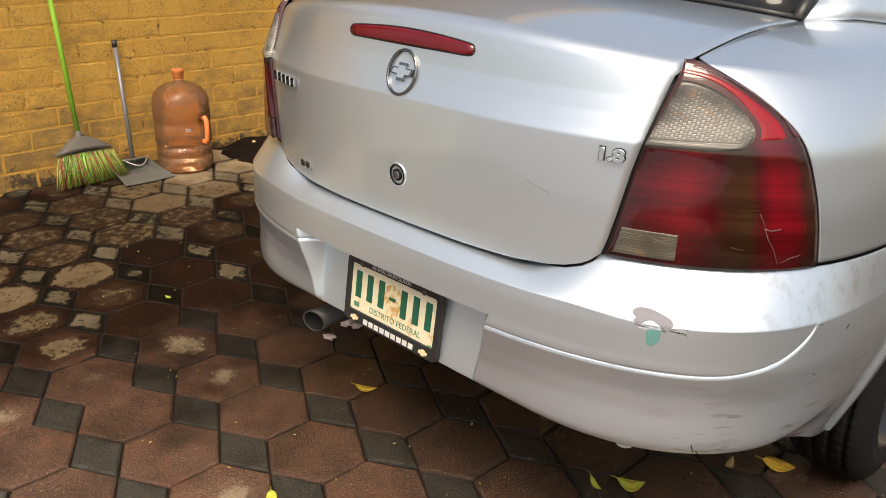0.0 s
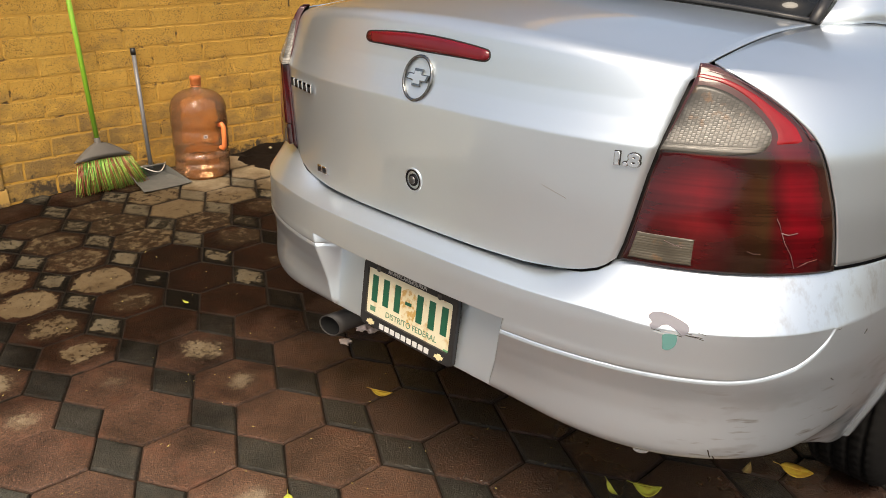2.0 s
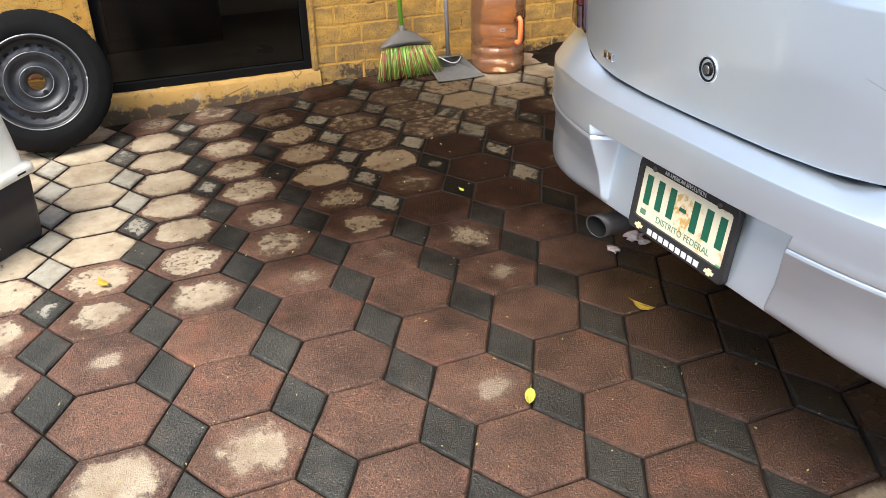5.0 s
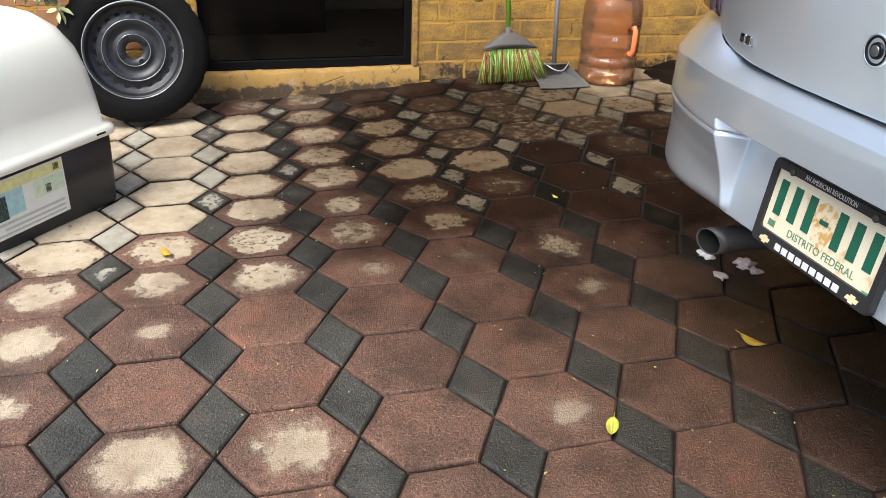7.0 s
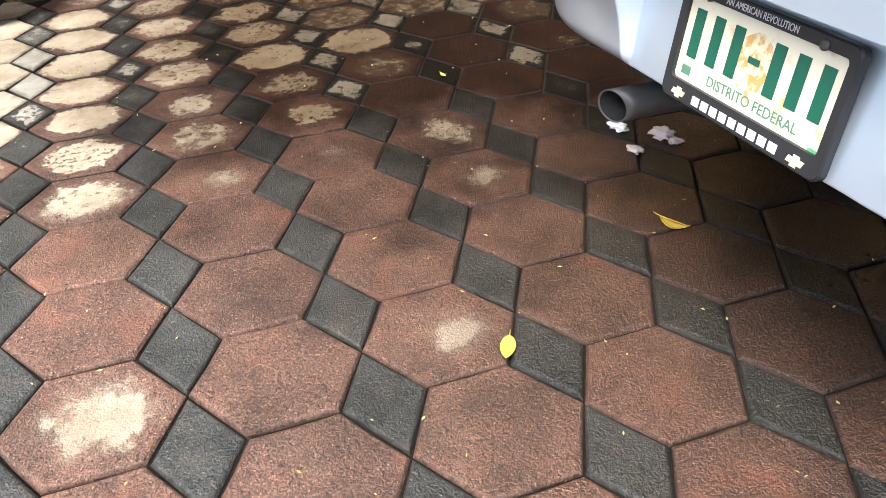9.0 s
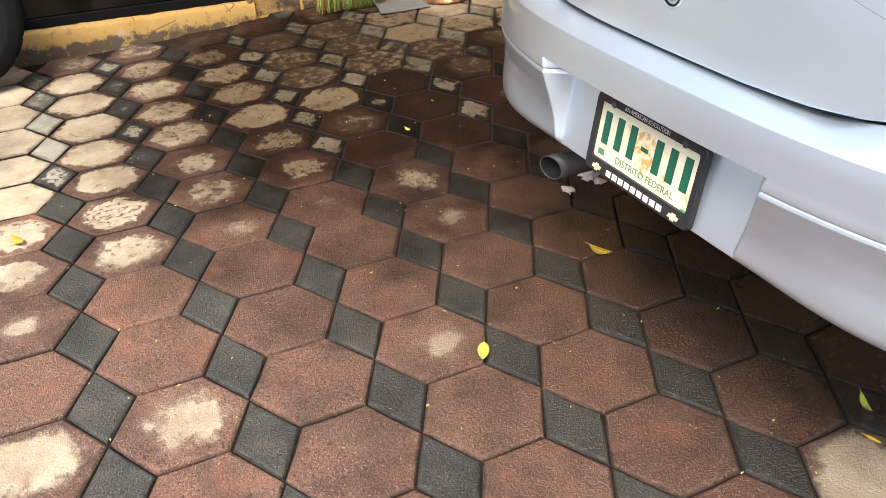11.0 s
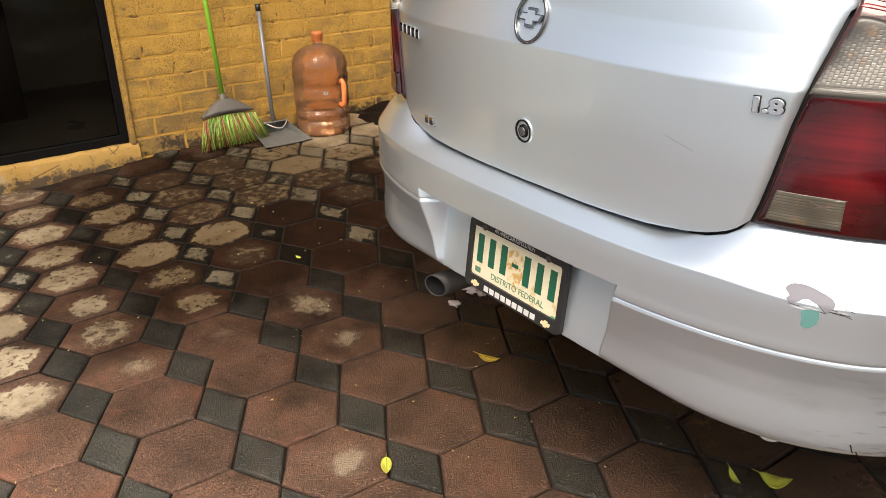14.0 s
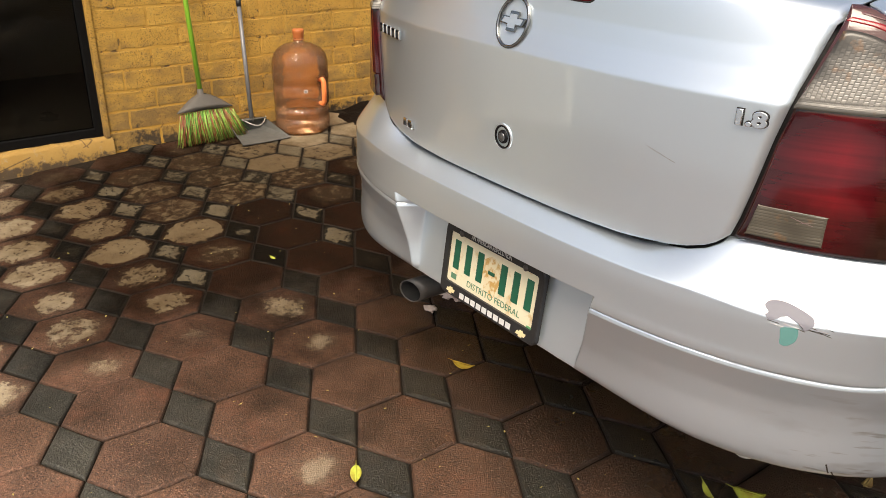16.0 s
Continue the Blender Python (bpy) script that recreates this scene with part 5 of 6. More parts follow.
    part("inner_body", sheet([[(x, y, 1.045 + 0.05 * y) for x in (-0.56, -0.3, 0, 0.3, 0.56)] for y in (0.20, 0.3, 0.5, 0.7)]), DARK_GAP, car, "", True)
    bevelled(part("floor_pan", box_bm(-0.52, 0.52, 0.70, 3.9, 0.22, 0.36), DARK_GAP, car), 0.02)
    bevelled(part("floor_pan", box_bm(-0.50, 0.50, 0.12, 0.8, 0.42, 0.52), DARK_GAP, car), 0.02)


def slant_mouth(bm, mouth):
    """Cuts the end of the pipe at a slant."""
    for v in bm.verts:
        if (v.co - mouth).length < 0.036:
            v.co.y += 0.55 * (v.co.x - mouth.x)


def exhaust(car):
    pipe = bmesh.new()
    path = [Vector(p) for p in ((-0.3715, 0.050, 0.298), (-0.366, 0.080, 0.301), (-0.355, 0.140, 0.307), (-0.335, 0.23, 0.312), (-0.29, 0.36, 0.32), (-0.20, 0.9, 0.30))]
    tube(path, [0.0300, 0.0300, 0.0295, 0.028, 0.024, 0.022], 28, pipe, cap=False)
    slant_mouth(pipe, path[0])
    ob = solid(part("exhaust_pipe", pipe, EXHAUST, car, "grey sooty exhaust tailpipe", True), 0.002)
    lining = tube([path[0] + (path[1] - path[0]) * 0.03, path[1], path[2], path[3]], [0.0268, 0.0268, 0.0262, 0.004], 24, None, False)
    slant_mouth(lining, path[0])
    part("soot_lining", lining, SOOT_AND_HOLES, ob, "", True)
    part("silencer", lathe(((0.0, -0.20), (0.085, -0.20), (0.092, -0.19), (0.092, 0.19), (0.085, 0.20), (0.0, 0.20)), 28, "x"), EXHAUST, car, "", True, pose(0.12, 0.42, 0.30))
    pale = plain("pale_plastic_tab", (0.65, 0.64, 0.60), 0.5)
    part("hanging_tab", lathe(((0.0, -0.006), (0.014, -0.005), (0.020, -0.001), (0.020, 0.001), (0.014, 0.005), (0.0, 0.006)), 20), pale, car, "pale plastic tab under the bumper", True, pose(0.506, 0.165, 0.319, 25, 0, 35) @ Matrix.Diagonal((0.85, 0.5, 0.7, 1)))
    part("strap", tube([(0.506, 0.165, 0.318), (0.505, 0.19, 0.40)], 0.003, 6), pale, car)


def build_car():
    car = thing("car", "parked silver saloon car with scraped bumper corner, boot closed", "car")
    lid = trunk_lid(car)
    lid_fittings(lid)
    for s in (1, -1):
        tail_lamp(car, s)
        rear_quarter(car, s)
    rear_bumper(car)
    number_plate(car)
    upper_body(car)
    exhaust(car)
    for x, y in ((0.722, ARCH_Y), (-0.722, ARCH_Y), (0.712, ARCH_Y + 2.491), (-0.712, ARCH_Y + 2.491)):
        road_wheel("wheel", car, pose(x, y, 0.286, 0, 0, 0 if x > 0 else 180))
    return car


build_car()


# ---- things by the wall ----
def on_ground(x, y, turn=0.0, lift=0.0):
    return pose(x, y, ground_z(x, y) + lift, 0, 0, turn)


def water_jug():
    jug = thing("water_jug", "empty translucent orange-brown twenty-litre plastic water jug, capped", "water jug", at=on_ground(-2.575, 0.895, 72))
    amber = tinted_plastic("amber_plastic", (0.97, 0.76, 0.57), (0.82, 0.42, 0.22))
    prof = [(0.0, 0.012), (0.09, 0.006), (0.118, 0.0), (0.132, 0.012), (0.137, 0.035), (0.137, 0.074), (0.130, 0.080), (0.130, 0.086), (0.138, 0.092), (0.138, 0.124), (0.130, 0.130), (0.131, 0.138), (0.139, 0.146), (0.139, 0.235), (0.135, 0.243), (0.1355, 0.252), (0.140, 0.262), (0.141, 0.300), (0.138, 0.318), (0.139, 0.330), (0.138, 0.352), (0.128, 0.386), (0.104, 0.414), (0.066, 0.433), (0.032, 0.437), (0.0245, 0.446), (0.0242, 0.472)]

    def dents(a, n):
        pinch = math.exp(-(((a - math.pi * 1.72 + math.pi) % (2 * math.pi) - math.pi) / 0.30) ** 2)
        return 1 - (0.16 * pinch if 12 <= n <= 16 else 0) + 0.004 * math.sin(3 * a + n)

    part("bottle", lathe(prof, 72, bumps=dents), amber, jug, "ribbed amber plastic bottle", True)
    cap = plain("orange_cap_plastic", (0.50, 0.15, 0.045), 0.4)
    part("cap", lathe(((0.0255, 0.462), (0.0265, 0.465), (0.0265, 0.482), (0.0285, 0.485), (0.0285, 0.501), (0.026, 0.505), (0.0, 0.506)), 40), cap, jug, "orange screw cap", True)
    part("neck_ring", lathe(((0.0245, 0.452), (0.0275, 0.453), (0.0275, 0.457), (0.0245, 0.458)), 40), cap, jug, "", True)
    ang = math.pi * 1.72
    c, s = math.cos(ang), math.sin(ang)
    pts = [(0.122, 0.268), (0.141, 0.276), (0.149, 0.262), (0.150, 0.215), (0.148, 0.165), (0.139, 0.150), (0.120, 0.156)]
    grip = tube([(r * c, r * s, h) for r, h in pts], [0.010, 0.012, 0.0125, 0.012, 0.0125, 0.012, 0.010], 12)
    part("handle", grip, plain("bright_orange_plastic", (0.95, 0.25, 0.08), 0.35), jug, "bright orange grip handle", True)
    a0 = math.pi * 1.50
    label = sheet([[((0.1405) * math.cos(a0 + t), (0.1405) * math.sin(a0 + t), h) for t in (-0.07, -0.03, 0.03, 0.07)] for h in (0.218, 0.226, 0.234)])
    part("sticker", label, plain("white_sticker", (0.62, 0.55, 0.50), 0.5), jug, "small pale sticker")
    mark = sheet([[((0.1411) * math.cos(a0 + t), (0.1411) * math.sin(a0 + t), h) for t in (-0.045, 0.0, 0.045)] for h in (0.221, 0.231)])
    dash = sheet([[(0.1411 * math.cos(a0 + t), 0.1411 * math.sin(a0 + t), h) for t in (0.13, 0.18, 0.23)] for h in (0.227, 0.231)])
    part("print", dash, plain("dark_print", (0.10, 0.055, 0.035), 0.5), jug, "short dark printed bar")
    part("sticker_print", mark, plain("grey_print", (0.15, 0.13, 0.13), 0.5), jug)
    return jug


def broom():
    x0, y0 = -2.66, 0.425
    g = ground_z(x0, y0)
    b = thing("broom", "upright broom with lime-green handle and green-red plastic bristles", "broom")
    lime = plain("lime_green_handle", (0.25, 0.52, 0.045), 0.35, vary=0.1)
    foot, top = Vector((x0 - 0.035, y0 - 0.005, g + 0.185)), Vector((WALL_X + 0.02, 0.395, 1.30))
    part("handle", tube([foot, top], 0.0115, 14), lime, b, "lime-green painted handle", True)
    grey = plain("grey_broom_plastic", (0.095, 0.085, 0.073), 0.6, vary=0.15)
    part("ferrule", tube([foot - Vector((0, 0, 0.03)), foot + (top - foot) * 0.065], [0.019, 0.0145], 16), grey, b, "", True)
    rows = []
    for k in range(7):
        t = k / 6
        half = 0.020 + 0.118 * t ** 0.75 + 0.004 * t
        z = g + 0.232 - 0.072 * t
        depth = 0.016 + 0.010 * t
        ring = []
        for i in range(25):
            a = 2 * math.pi * i / 24
            ca, sa = math.cos(a), math.sin(a)
            ring.append((x0 - 0.035 + 0.028 * t + depth * sa, y0 - 0.004 + half * math.copysign(abs(ca) ** 0.6, ca) + 0.002, z - 0.008 * t * (1 - abs(ca)) * 0 - 0.022 * (abs(ca) ** 2) * t + 0.02 * t))
        rows.append(ring)
    part("head", sheet(rows + [[(x0 - 0.007, y0, g + 0.158)] * 25]), grey, b, "grey plastic broom head", True)
    greens = [plain("bristle_green", (0.32, 0.52, 0.10), 0.45, vary=0.3), plain("bristle_red", (0.34, 0.10, 0.05), 0.45, vary=0.3), plain("bristle_dark_green", (0.08, 0.26, 0.03), 0.45, vary=0.3)]
    rng = random.Random(11)
    for colour, (mat, count) in enumerate(zip(greens, (220, 200, 100))):
        bm = bmesh.new()
        for _ in range(count):
            u = rng.uniform(-1, 1)
            a = Vector((x0 - 0.008 + rng.uniform(-0.016, 0.016), y0 + 0.002 + u * 0.132, g + 0.160 - 0.012 * u * u))
            spread = 0.172 + rng.uniform(-0.012, 0.012)
            e = Vector((x0 + 0.012 + rng.uniform(-0.035, 0.035), y0 + 0.018 + u * spread + rng.uniform(-0.012, 0.012), g + 0.004 + abs(rng.gauss(0, 0.007)) + 0.014 * max(0, u) ** 2))
            mid = a.lerp(e, 0.5) + Vector((rng.uniform(-0.006, 0.006), rng.uniform(-0.005, 0.005), 0))
            tube([a, mid, e], [0.0016, 0.0015, 0.0011], 4, bm)
        tagged(part("bristles", bm, mat, b, ("green", "red", "dark green")[colour] + " plastic bristles", True), kind="stuff")
    return b


def dustpan():
    g = ground_z(-2.58, 0.65)
    d = thing("dustpan", "grey plastic dustpan with long grey handle, leaning on the wall", "dustpan")
    grey = plain("dustpan_grey", (0.10, 0.10, 0.092), 0.6, vary=0.35)
    x1, x0, y0, y1 = -2.465, -2.705, 0.510, 0.775
    net = []
    for k in range(9):
        u = k / 8
        x = x1 + (x0 - x1) * u
        net.append([(x, y, g + 0.003 + h) for y, h in ((y0 + 0.004 + 0.03 * u, 0.004 + 0.055 * u), (y0 + 0.012 + 0.03 * u, 0.004 + 0.012 * u), (y0 + 0.05 + 0.02 * u, 0.002), ((y0 + y1) / 2, 0.001), (y1 - 0.05 - 0.02 * u, 0.002), (y1 - 0.012 - 0.03 * u, 0.004 + 0.012 * u), (y1 - 0.004 - 0.03 * u, 0.004 + 0.055 * u))])
    net.append([(x0 - 0.006, y, g + h) for y, h in ((y0 + 0.034, 0.060), (y0 + 0.044, 0.060), (y0 + 0.075, 0.062), ((y0 + y1) / 2, 0.066), (y1 - 0.075, 0.062), (y1 - 0.044, 0.060), (y1 - 0.034, 0.060))])
    net.append([(x0 + 0.035, p[1], g + 0.068) for p in net[-1]])
    solid(part("pan", sheet(net), grey, d, "grey plastic scoop", False), 0.003, 1.0)
    yc = (y0 + y1) / 2 + 0.045
    top = (WALL_X + 0.02, yc + 0.005, 0.655)
    steel = plain("grey_handle_tube", (0.22, 0.22, 0.23), 0.4, 0.3)
    part("handle", tube([(x0 + 0.012, yc - 0.02, g + 0.05), top], [0.0105, 0.0105], 14), steel, d, "grey tube handle", True)
    part("handle_cap", tube([Vector(top) - Vector((0, 0, 0.012)), Vector(top) + Vector((-0.002, 0, 0.022))], 0.013, 14), BLACK_PLASTIC, d, "black end cap", True)
    wire = [(x0 + 0.02 + 0.05 * math.sin(math.pi * i / 14), yc - 0.075 + 0.13 * i / 14, g + 0.07 - 0.028 * math.sin(math.pi * i / 14)) for i in range(15)]
    part("bail", tube(wire, 0.003, 8), plain("pale_wire", (0.45, 0.43, 0.40), 0.4, 0.4), d, "pale wire bail", True)
    return d


def spare_wheel():
    w = thing("spare_wheel", "spare tyre on a black steel rim, leaning on the wall", "wheel")
    road_wheel("spare", w, pose(-2.575, -1.262, 0.255, 0, -11, 3), 0.291, 0.175, True)
    return w


def litter_box():
    c = Vector((-1.690, -1.280, ground_z(-1.690, -1.280)))
    m = Matrix.Translation(c) @ pose(0, 0, 0, 0, 0, math.degrees(math.atan2(-0.61, 0.79)))
    lb = thing("litter_box", "hooded cat litter box, black base and cream lid", "litter box", at=m)
    black = plain("black_tub_plastic", (0.022, 0.022, 0.026), 0.4, vary=0.2)
    cream = plain("cream_hood_plastic", (0.97, 0.94, 0.79), 0.34, vary=0.06, scale=5)
    W, D = 0.54, 0.40

    def ring(inset, r, z):
        return [(W / 2 + x, -D / 2 + y, z) for x, y in rounded(W - 2 * inset, D - 2 * inset, r, 5)]

    def loft(levels, cap_top=True):
        bm = bmesh.new()
        loops = [[bm.verts.new(p) for p in ring(*lv)] for lv in levels]
        for a, b in zip(loops, loops[1:]):
            for i in range(len(a)):
                j = (i + 1) % len(a)
                bm.faces.new((a[i], a[j], b[j], b[i]))
        if cap_top:
            bm.faces.new(loops[-1])
        bm.faces.new(loops[0][::-1])
        return bm

    part("tub", loft(((0.012, 0.03, 0.0), (0.006, 0.035, 0.012), (0.002, 0.035, 0.12), (0.0, 0.035, 0.246))), black, lb, "black plastic tub", True)
    rim = [(-0.014, 0.045, 0.236), (-0.016, 0.045, 0.240), (-0.015, 0.045, 0.258), (-0.008, 0.045, 0.266)]
    hood = rim + [(0.004, 0.05, 0.275), (0.010, 0.055, 0.36), (0.018, 0.06, 0.44), (0.030, 0.075, 0.51), (0.055, 0.09, 0.57), (0.095, 0.085, 0.610), (0.145, 0.05, 0.63)]
    part("hood", loft(hood), cream, lb, "cream plastic hood", True)
    part("clip_slot", box_bm(0.050, 0.088, 0.0125, 0.0165, 0.247, 0.253), DARK_GAP, lb)
    sheet_label = part("label", box_bm(0.185, 0.50, -0.0005, 0.0022, 0.052, 0.222), plain("pale_label", (0.80, 0.81, 0.72), 0.45, vary=0.12, scale=14), lb, "printed paper label")
    for x0, x1, z0, z1, col in ((0.19, 0.495, 0.186, 0.218, (0.82, 0.78, 0.34)), (0.19, 0.30, 0.130, 0.180, (0.66, 0.76, 0.52)), (0.34, 0.495, 0.110, 0.185, (0.42, 0.66, 0.64)), (0.40, 0.46, 0.105, 0.175, (0.03, 0.07, 0.07)), (0.24, 0.26, 0.135, 0.16, (0.10, 0.12, 0.10)), (0.20, 0.48, 0.090, 0.098, (0.50, 0.53, 0.50)), (0.20, 0.42, 0.074, 0.081, (0.50, 0.53, 0.50)), (0.20, 0.45, 0.060, 0.066, (0.50, 0.53, 0.50)), (0.202, 0.222, 0.193, 0.213, (0.14, 0.18, 0.08))):
        part("print", box_bm(x0, x1, 0.0022, 0.0027, z0, z1), plain("label_print", col, 0.45, vary=0.25, scale=60), sheet_label)
    sheet_label.matrix_basis = pose(0.040, 0, 0)
    return lb


def leaf(name, label, x, y, length, turn, colour, curl=0.25, lift=0.004, roll=0.0, z=None, group="fallen leaves", wide=1.0):
    """A pointed leaf with a midrib, curled along its length."""
    rows = []
    for k in range(9):
        t = k / 8
        half = length * 0.21 * wide * math.sin(math.pi * t ** 0.85) ** 0.8 + 0.0006
        z0 = curl * length * (t - 0.5) ** 2 * 1.6
        rows.append([(length * (t - 0.5), half * s, z0 + abs(s) * half * 0.35) for s in (-1, -0.5, 0, 0.5, 1)])
    k = Nodes("leaf_" + "_".join(str(int(100 * v)) for v in colour), 0.55)
    f = k.noise(60.0, 5.0)
    k.color(k.mix(k.ramp(f, (0.4, 0.0), (0.75, 1.0)), colour, (colour[0] * 0.75, colour[1] * 0.5, colour[2] * 0.6)))
    bm = sheet(rows)
    tube([(-length * 0.5 - length * 0.22, 0, curl * length * 0.5), (-length * 0.5, 0, curl * length * 0.42), (length * 0.45, 0, curl * length * 0.33)], 0.0009, 5, bm)
    ob = tagged(part(name, bm, k.m, None, label, True, pose(x, y, (ground_z(x, y) if z is None else z) + lift, roll, 0, turn)), category="leaf", group=group)
    return solid(ob, 0.0005)


def hanging_plant():
    p = thing("plant", "leafy stems of a plant hanging before the wall", "plant")
    green = plain("pale_plant_leaf", (0.40, 0.44, 0.22), 0.5, vary=0.55, scale=60)
    rng = random.Random(3)
    stem = bmesh.new()
    for s in range(4):
        x, y = WALL_X + 0.16 + 0.04 * s, -1.69 + 0.05 * s
        pts = [Vector((WALL_X + 0.02, y - 0.05, 1.00)), Vector((x, y, 0.82)), Vector((x + 0.03, y + 0.02, 0.62)), Vector((x + 0.035, y + 0.03, 0.50 - 0.02 * s))]
        tube(pts, [0.004, 0.0035, 0.003, 0.002], 6, stem)
        leaves = bmesh.new()
        for _ in range(34):
            q = pts[2].lerp(pts[3], rng.random() * 1.1) if rng.random() < 0.7 else pts[1].lerp(pts[2], rng.random())
            m = Matrix.Translation(q) @ pose(0, 0, 0, rng.uniform(-60, 60), rng.uniform(20, 80), rng.uniform(0, 360))
            L, Wd = rng.uniform(0.04, 0.065), rng.uniform(0.010, 0.016)
            rows = [[m @ Vector((L * t, Wd * math.sin(math.pi * min(1, t + 0.02)) * e, 0.01 * math.sin(2 * t) + 0.004 * abs(e))) for e in (-1, 0, 1)] for t in (0.0, 0.25, 0.5, 0.75, 1.0)]
            sheet(rows, leaves)
        part("leaves", leaves, green, p, "narrow green leaves", True)
    part("stem", stem, plain("plant_stem", (0.10, 0.09, 0.04), 0.7), p, "", True)
    return p


water_jug()
broom()
dustpan()
spare_wheel()
litter_box()
hanging_plant()

# ---- small things on the ground ----
LEMON, OCHRE, DULL = (0.47, 0.52, 0.07), (0.55, 0.40, 0.05), (0.36, 0.28, 0.10)
leaf("fallen_leaf", "small bright yellow-green fallen leaf on the pavers", -0.166, -0.239, 0.060, -32, LEMON)
leaf("fallen_leaf", "curled ochre fallen leaf on the pavers", -0.375, 0.232, 0.066, 32, OCHRE, 0.6)
leaf("fallen_leaf", "folded yellow-green fallen leaf beneath the bumper", 0.400, 0.418, 0.070, 35, LEMON, 0.9, wide=1.6)
leaf("fallen_leaf", "yellow fallen leaf beside the tyre", 0.621, 0.763, 0.080, 20, OCHRE, 0.5, wide=1.7)
leaf("fallen_leaf", "thin yellow fallen leaf beneath the bumper", 0.337, 0.362, 0.055, -28, LEMON, 0.6, wide=0.6)
leaf("fallen_leaf", "narrow yellow fallen leaf on a cement-smeared paver", 0.408, 0.298, 0.030, 18, OCHRE, 0.2, wide=0.8)
leaf("fallen_leaf", "dry brown fallen leaf beneath the car", 0.53, 0.68, 0.05, 100, DULL, 0.8)
leaf("fallen_leaf", "yellow fallen leaf on cement-stained paver", -1.18, -1.13, 0.062, 200, OCHRE, 0.5)
leaf("fallen_leaf", "tiny yellow-green fallen leaf on the pavers", -1.298, 0.105, 0.028, 10, LEMON, 0.4)
leaf("fallen_leaf", "greenish fallen leaf on the soil", -2.42, 1.30, 0.06, 70, (0.45, 0.50, 0.10), 0.3, 0.03)
leaf("fallen_leaf", "greenish fallen leaf on the soil", -2.52, 1.42, 0.05, 10, (0.45, 0.48, 0.16), 0.3, 0.03)
leaf("fallen_leaf", "pale fallen leaf on the soil", -2.66, 1.36, 0.045, 150, (0.5, 0.45, 0.25), 0.3, 0.03)
leaf("fallen_leaf", "dull yellow fallen leaf at the edge of the soil", -1.80, 0.86, 0.05, 60, OCHRE, 0.3)


def pebble(x, y, size, colour, label):
    bm = bmesh.new()
    bmesh.ops.create_icosphere(bm, subdivisions=3, radius=size)
    for v in bm.verts:
        v.co *= 1 + 0.9 * noise.noise(v.co * 95 + Vector((x * 90, y * 90, 0)))
        v.co.x *= 1.25
        v.co.z *= 0.42
    return tagged(part("pebble", bm, plain("pebble_stone", colour, 0.8, vary=0.3, scale=90), None, label, True, on_ground(x, y, 0, size * 0.30)), category="pebble", group="pebbles by the exhaust")


pebble(-0.700, 0.354, 0.017, (0.70, 0.58, 0.50), "pale pebble on the pavers beneath the exhaust")
pebble(-0.822, 0.385, 0.019, (0.78, 0.74, 0.68), "flat whitish chip on the pavers beneath the exhaust")
pebble(-0.742, 0.461, 0.025, (0.68, 0.55, 0.48), "flat pinkish broken stone beneath the exhaust")
pebble(-0.700, 0.467, 0.016, (0.56, 0.44, 0.38), "small pinkish stone chip beneath the exhaust")

rng = random.Random(21)
specks = bmesh.new()
for _ in range(240):
    x, y = rng.uniform(-1.9, 0.7), rng.uniform(-1.5, 0.6)
    r = rng.uniform(0.0012, 0.0032)
    m = Matrix.Translation((x, y, ground_z(x, y) + 0.002)) @ pose(0, 0, 0, rng.uniform(-20, 20), rng.uniform(-20, 20), rng.uniform(0, 180))
    vs = [specks.verts.new(m @ Vector(p)) for p in ((-r * 1.6, -r * 0.3, 0), (0, -r * 0.8, 0.0006), (r * 1.8, 0, 0.001), (0.0, r * 0.7, 0.0005))]
    specks.faces.new(vs)
tagged(part("leaf_crumbs", specks, plain("yellow_crumb", (0.50, 0.42, 0.14), 0.7, vary=0.5, scale=3), None, "yellow crumbs of leaf and petals scattered on pavers"), category="leaf litter", kind="stuff")
dry = bmesh.new()
for x, y, L, turn in ((-0.42, -0.95, 0.13, 40), (-0.86, -0.86, 0.12, 10), (-0.27, -0.62, 0.05, 80)):
    m = Matrix.Translation((x, y, ground_z(x, y) + 0.003)) @ pose(0, 0, 0, 0, 0, turn)
    tube([m @ Vector((L * (t - 0.5), 0.012 * math.sin(4 * t), 0.004 * math.sin(3 * t))) for t in (0, 0.2, 0.4, 0.6, 0.8, 1.0)], 0.0004, 4, dry)
tagged(part("dry_stalks", dry, plain("straw", (0.26, 0.19, 0.10), 0.7), None, "thin dry grass stalks lying on pavers"), category="stalk", kind="stuff")


# ---- the wall's blocks ----
def block_mesh(seed, length, height):
    """The rough outer face of a block; its edge wanders, and in places lies flush with the joint."""
    r = random.Random(seed)
    bm = bmesh.new()
    off = Vector((seed * 3.7, seed * 1.3, 0))
    ys = [0, 0.006] + [length * k / 9 for k in range(1, 9)] + [length - 0.006, length]
    zs = [0, 0.006, height * 0.35, height * 0.65, height - 0.006, height]
    net = []
    for j, z in enumerate(zs):
        row = []
        for i, y in enumerate(ys):
            q = Vector((y * 22, z * 22, 0)) + off
            rough = 0.0022 + 0.0022 * noise.noise(q)
            border = i in (0, len(ys) - 1) or j in (0, len(zs) - 1)
            ragged = 0.0045 * noise.noise(q * 1.7) + r.uniform(-0.0012, 0.0012)
            row.append((-0.001 if border else rough, y + ragged, z + 0.8 * ragged))
        net.append(row)
    sheet(net, bm)
    return mesh_of(bm, "brick")


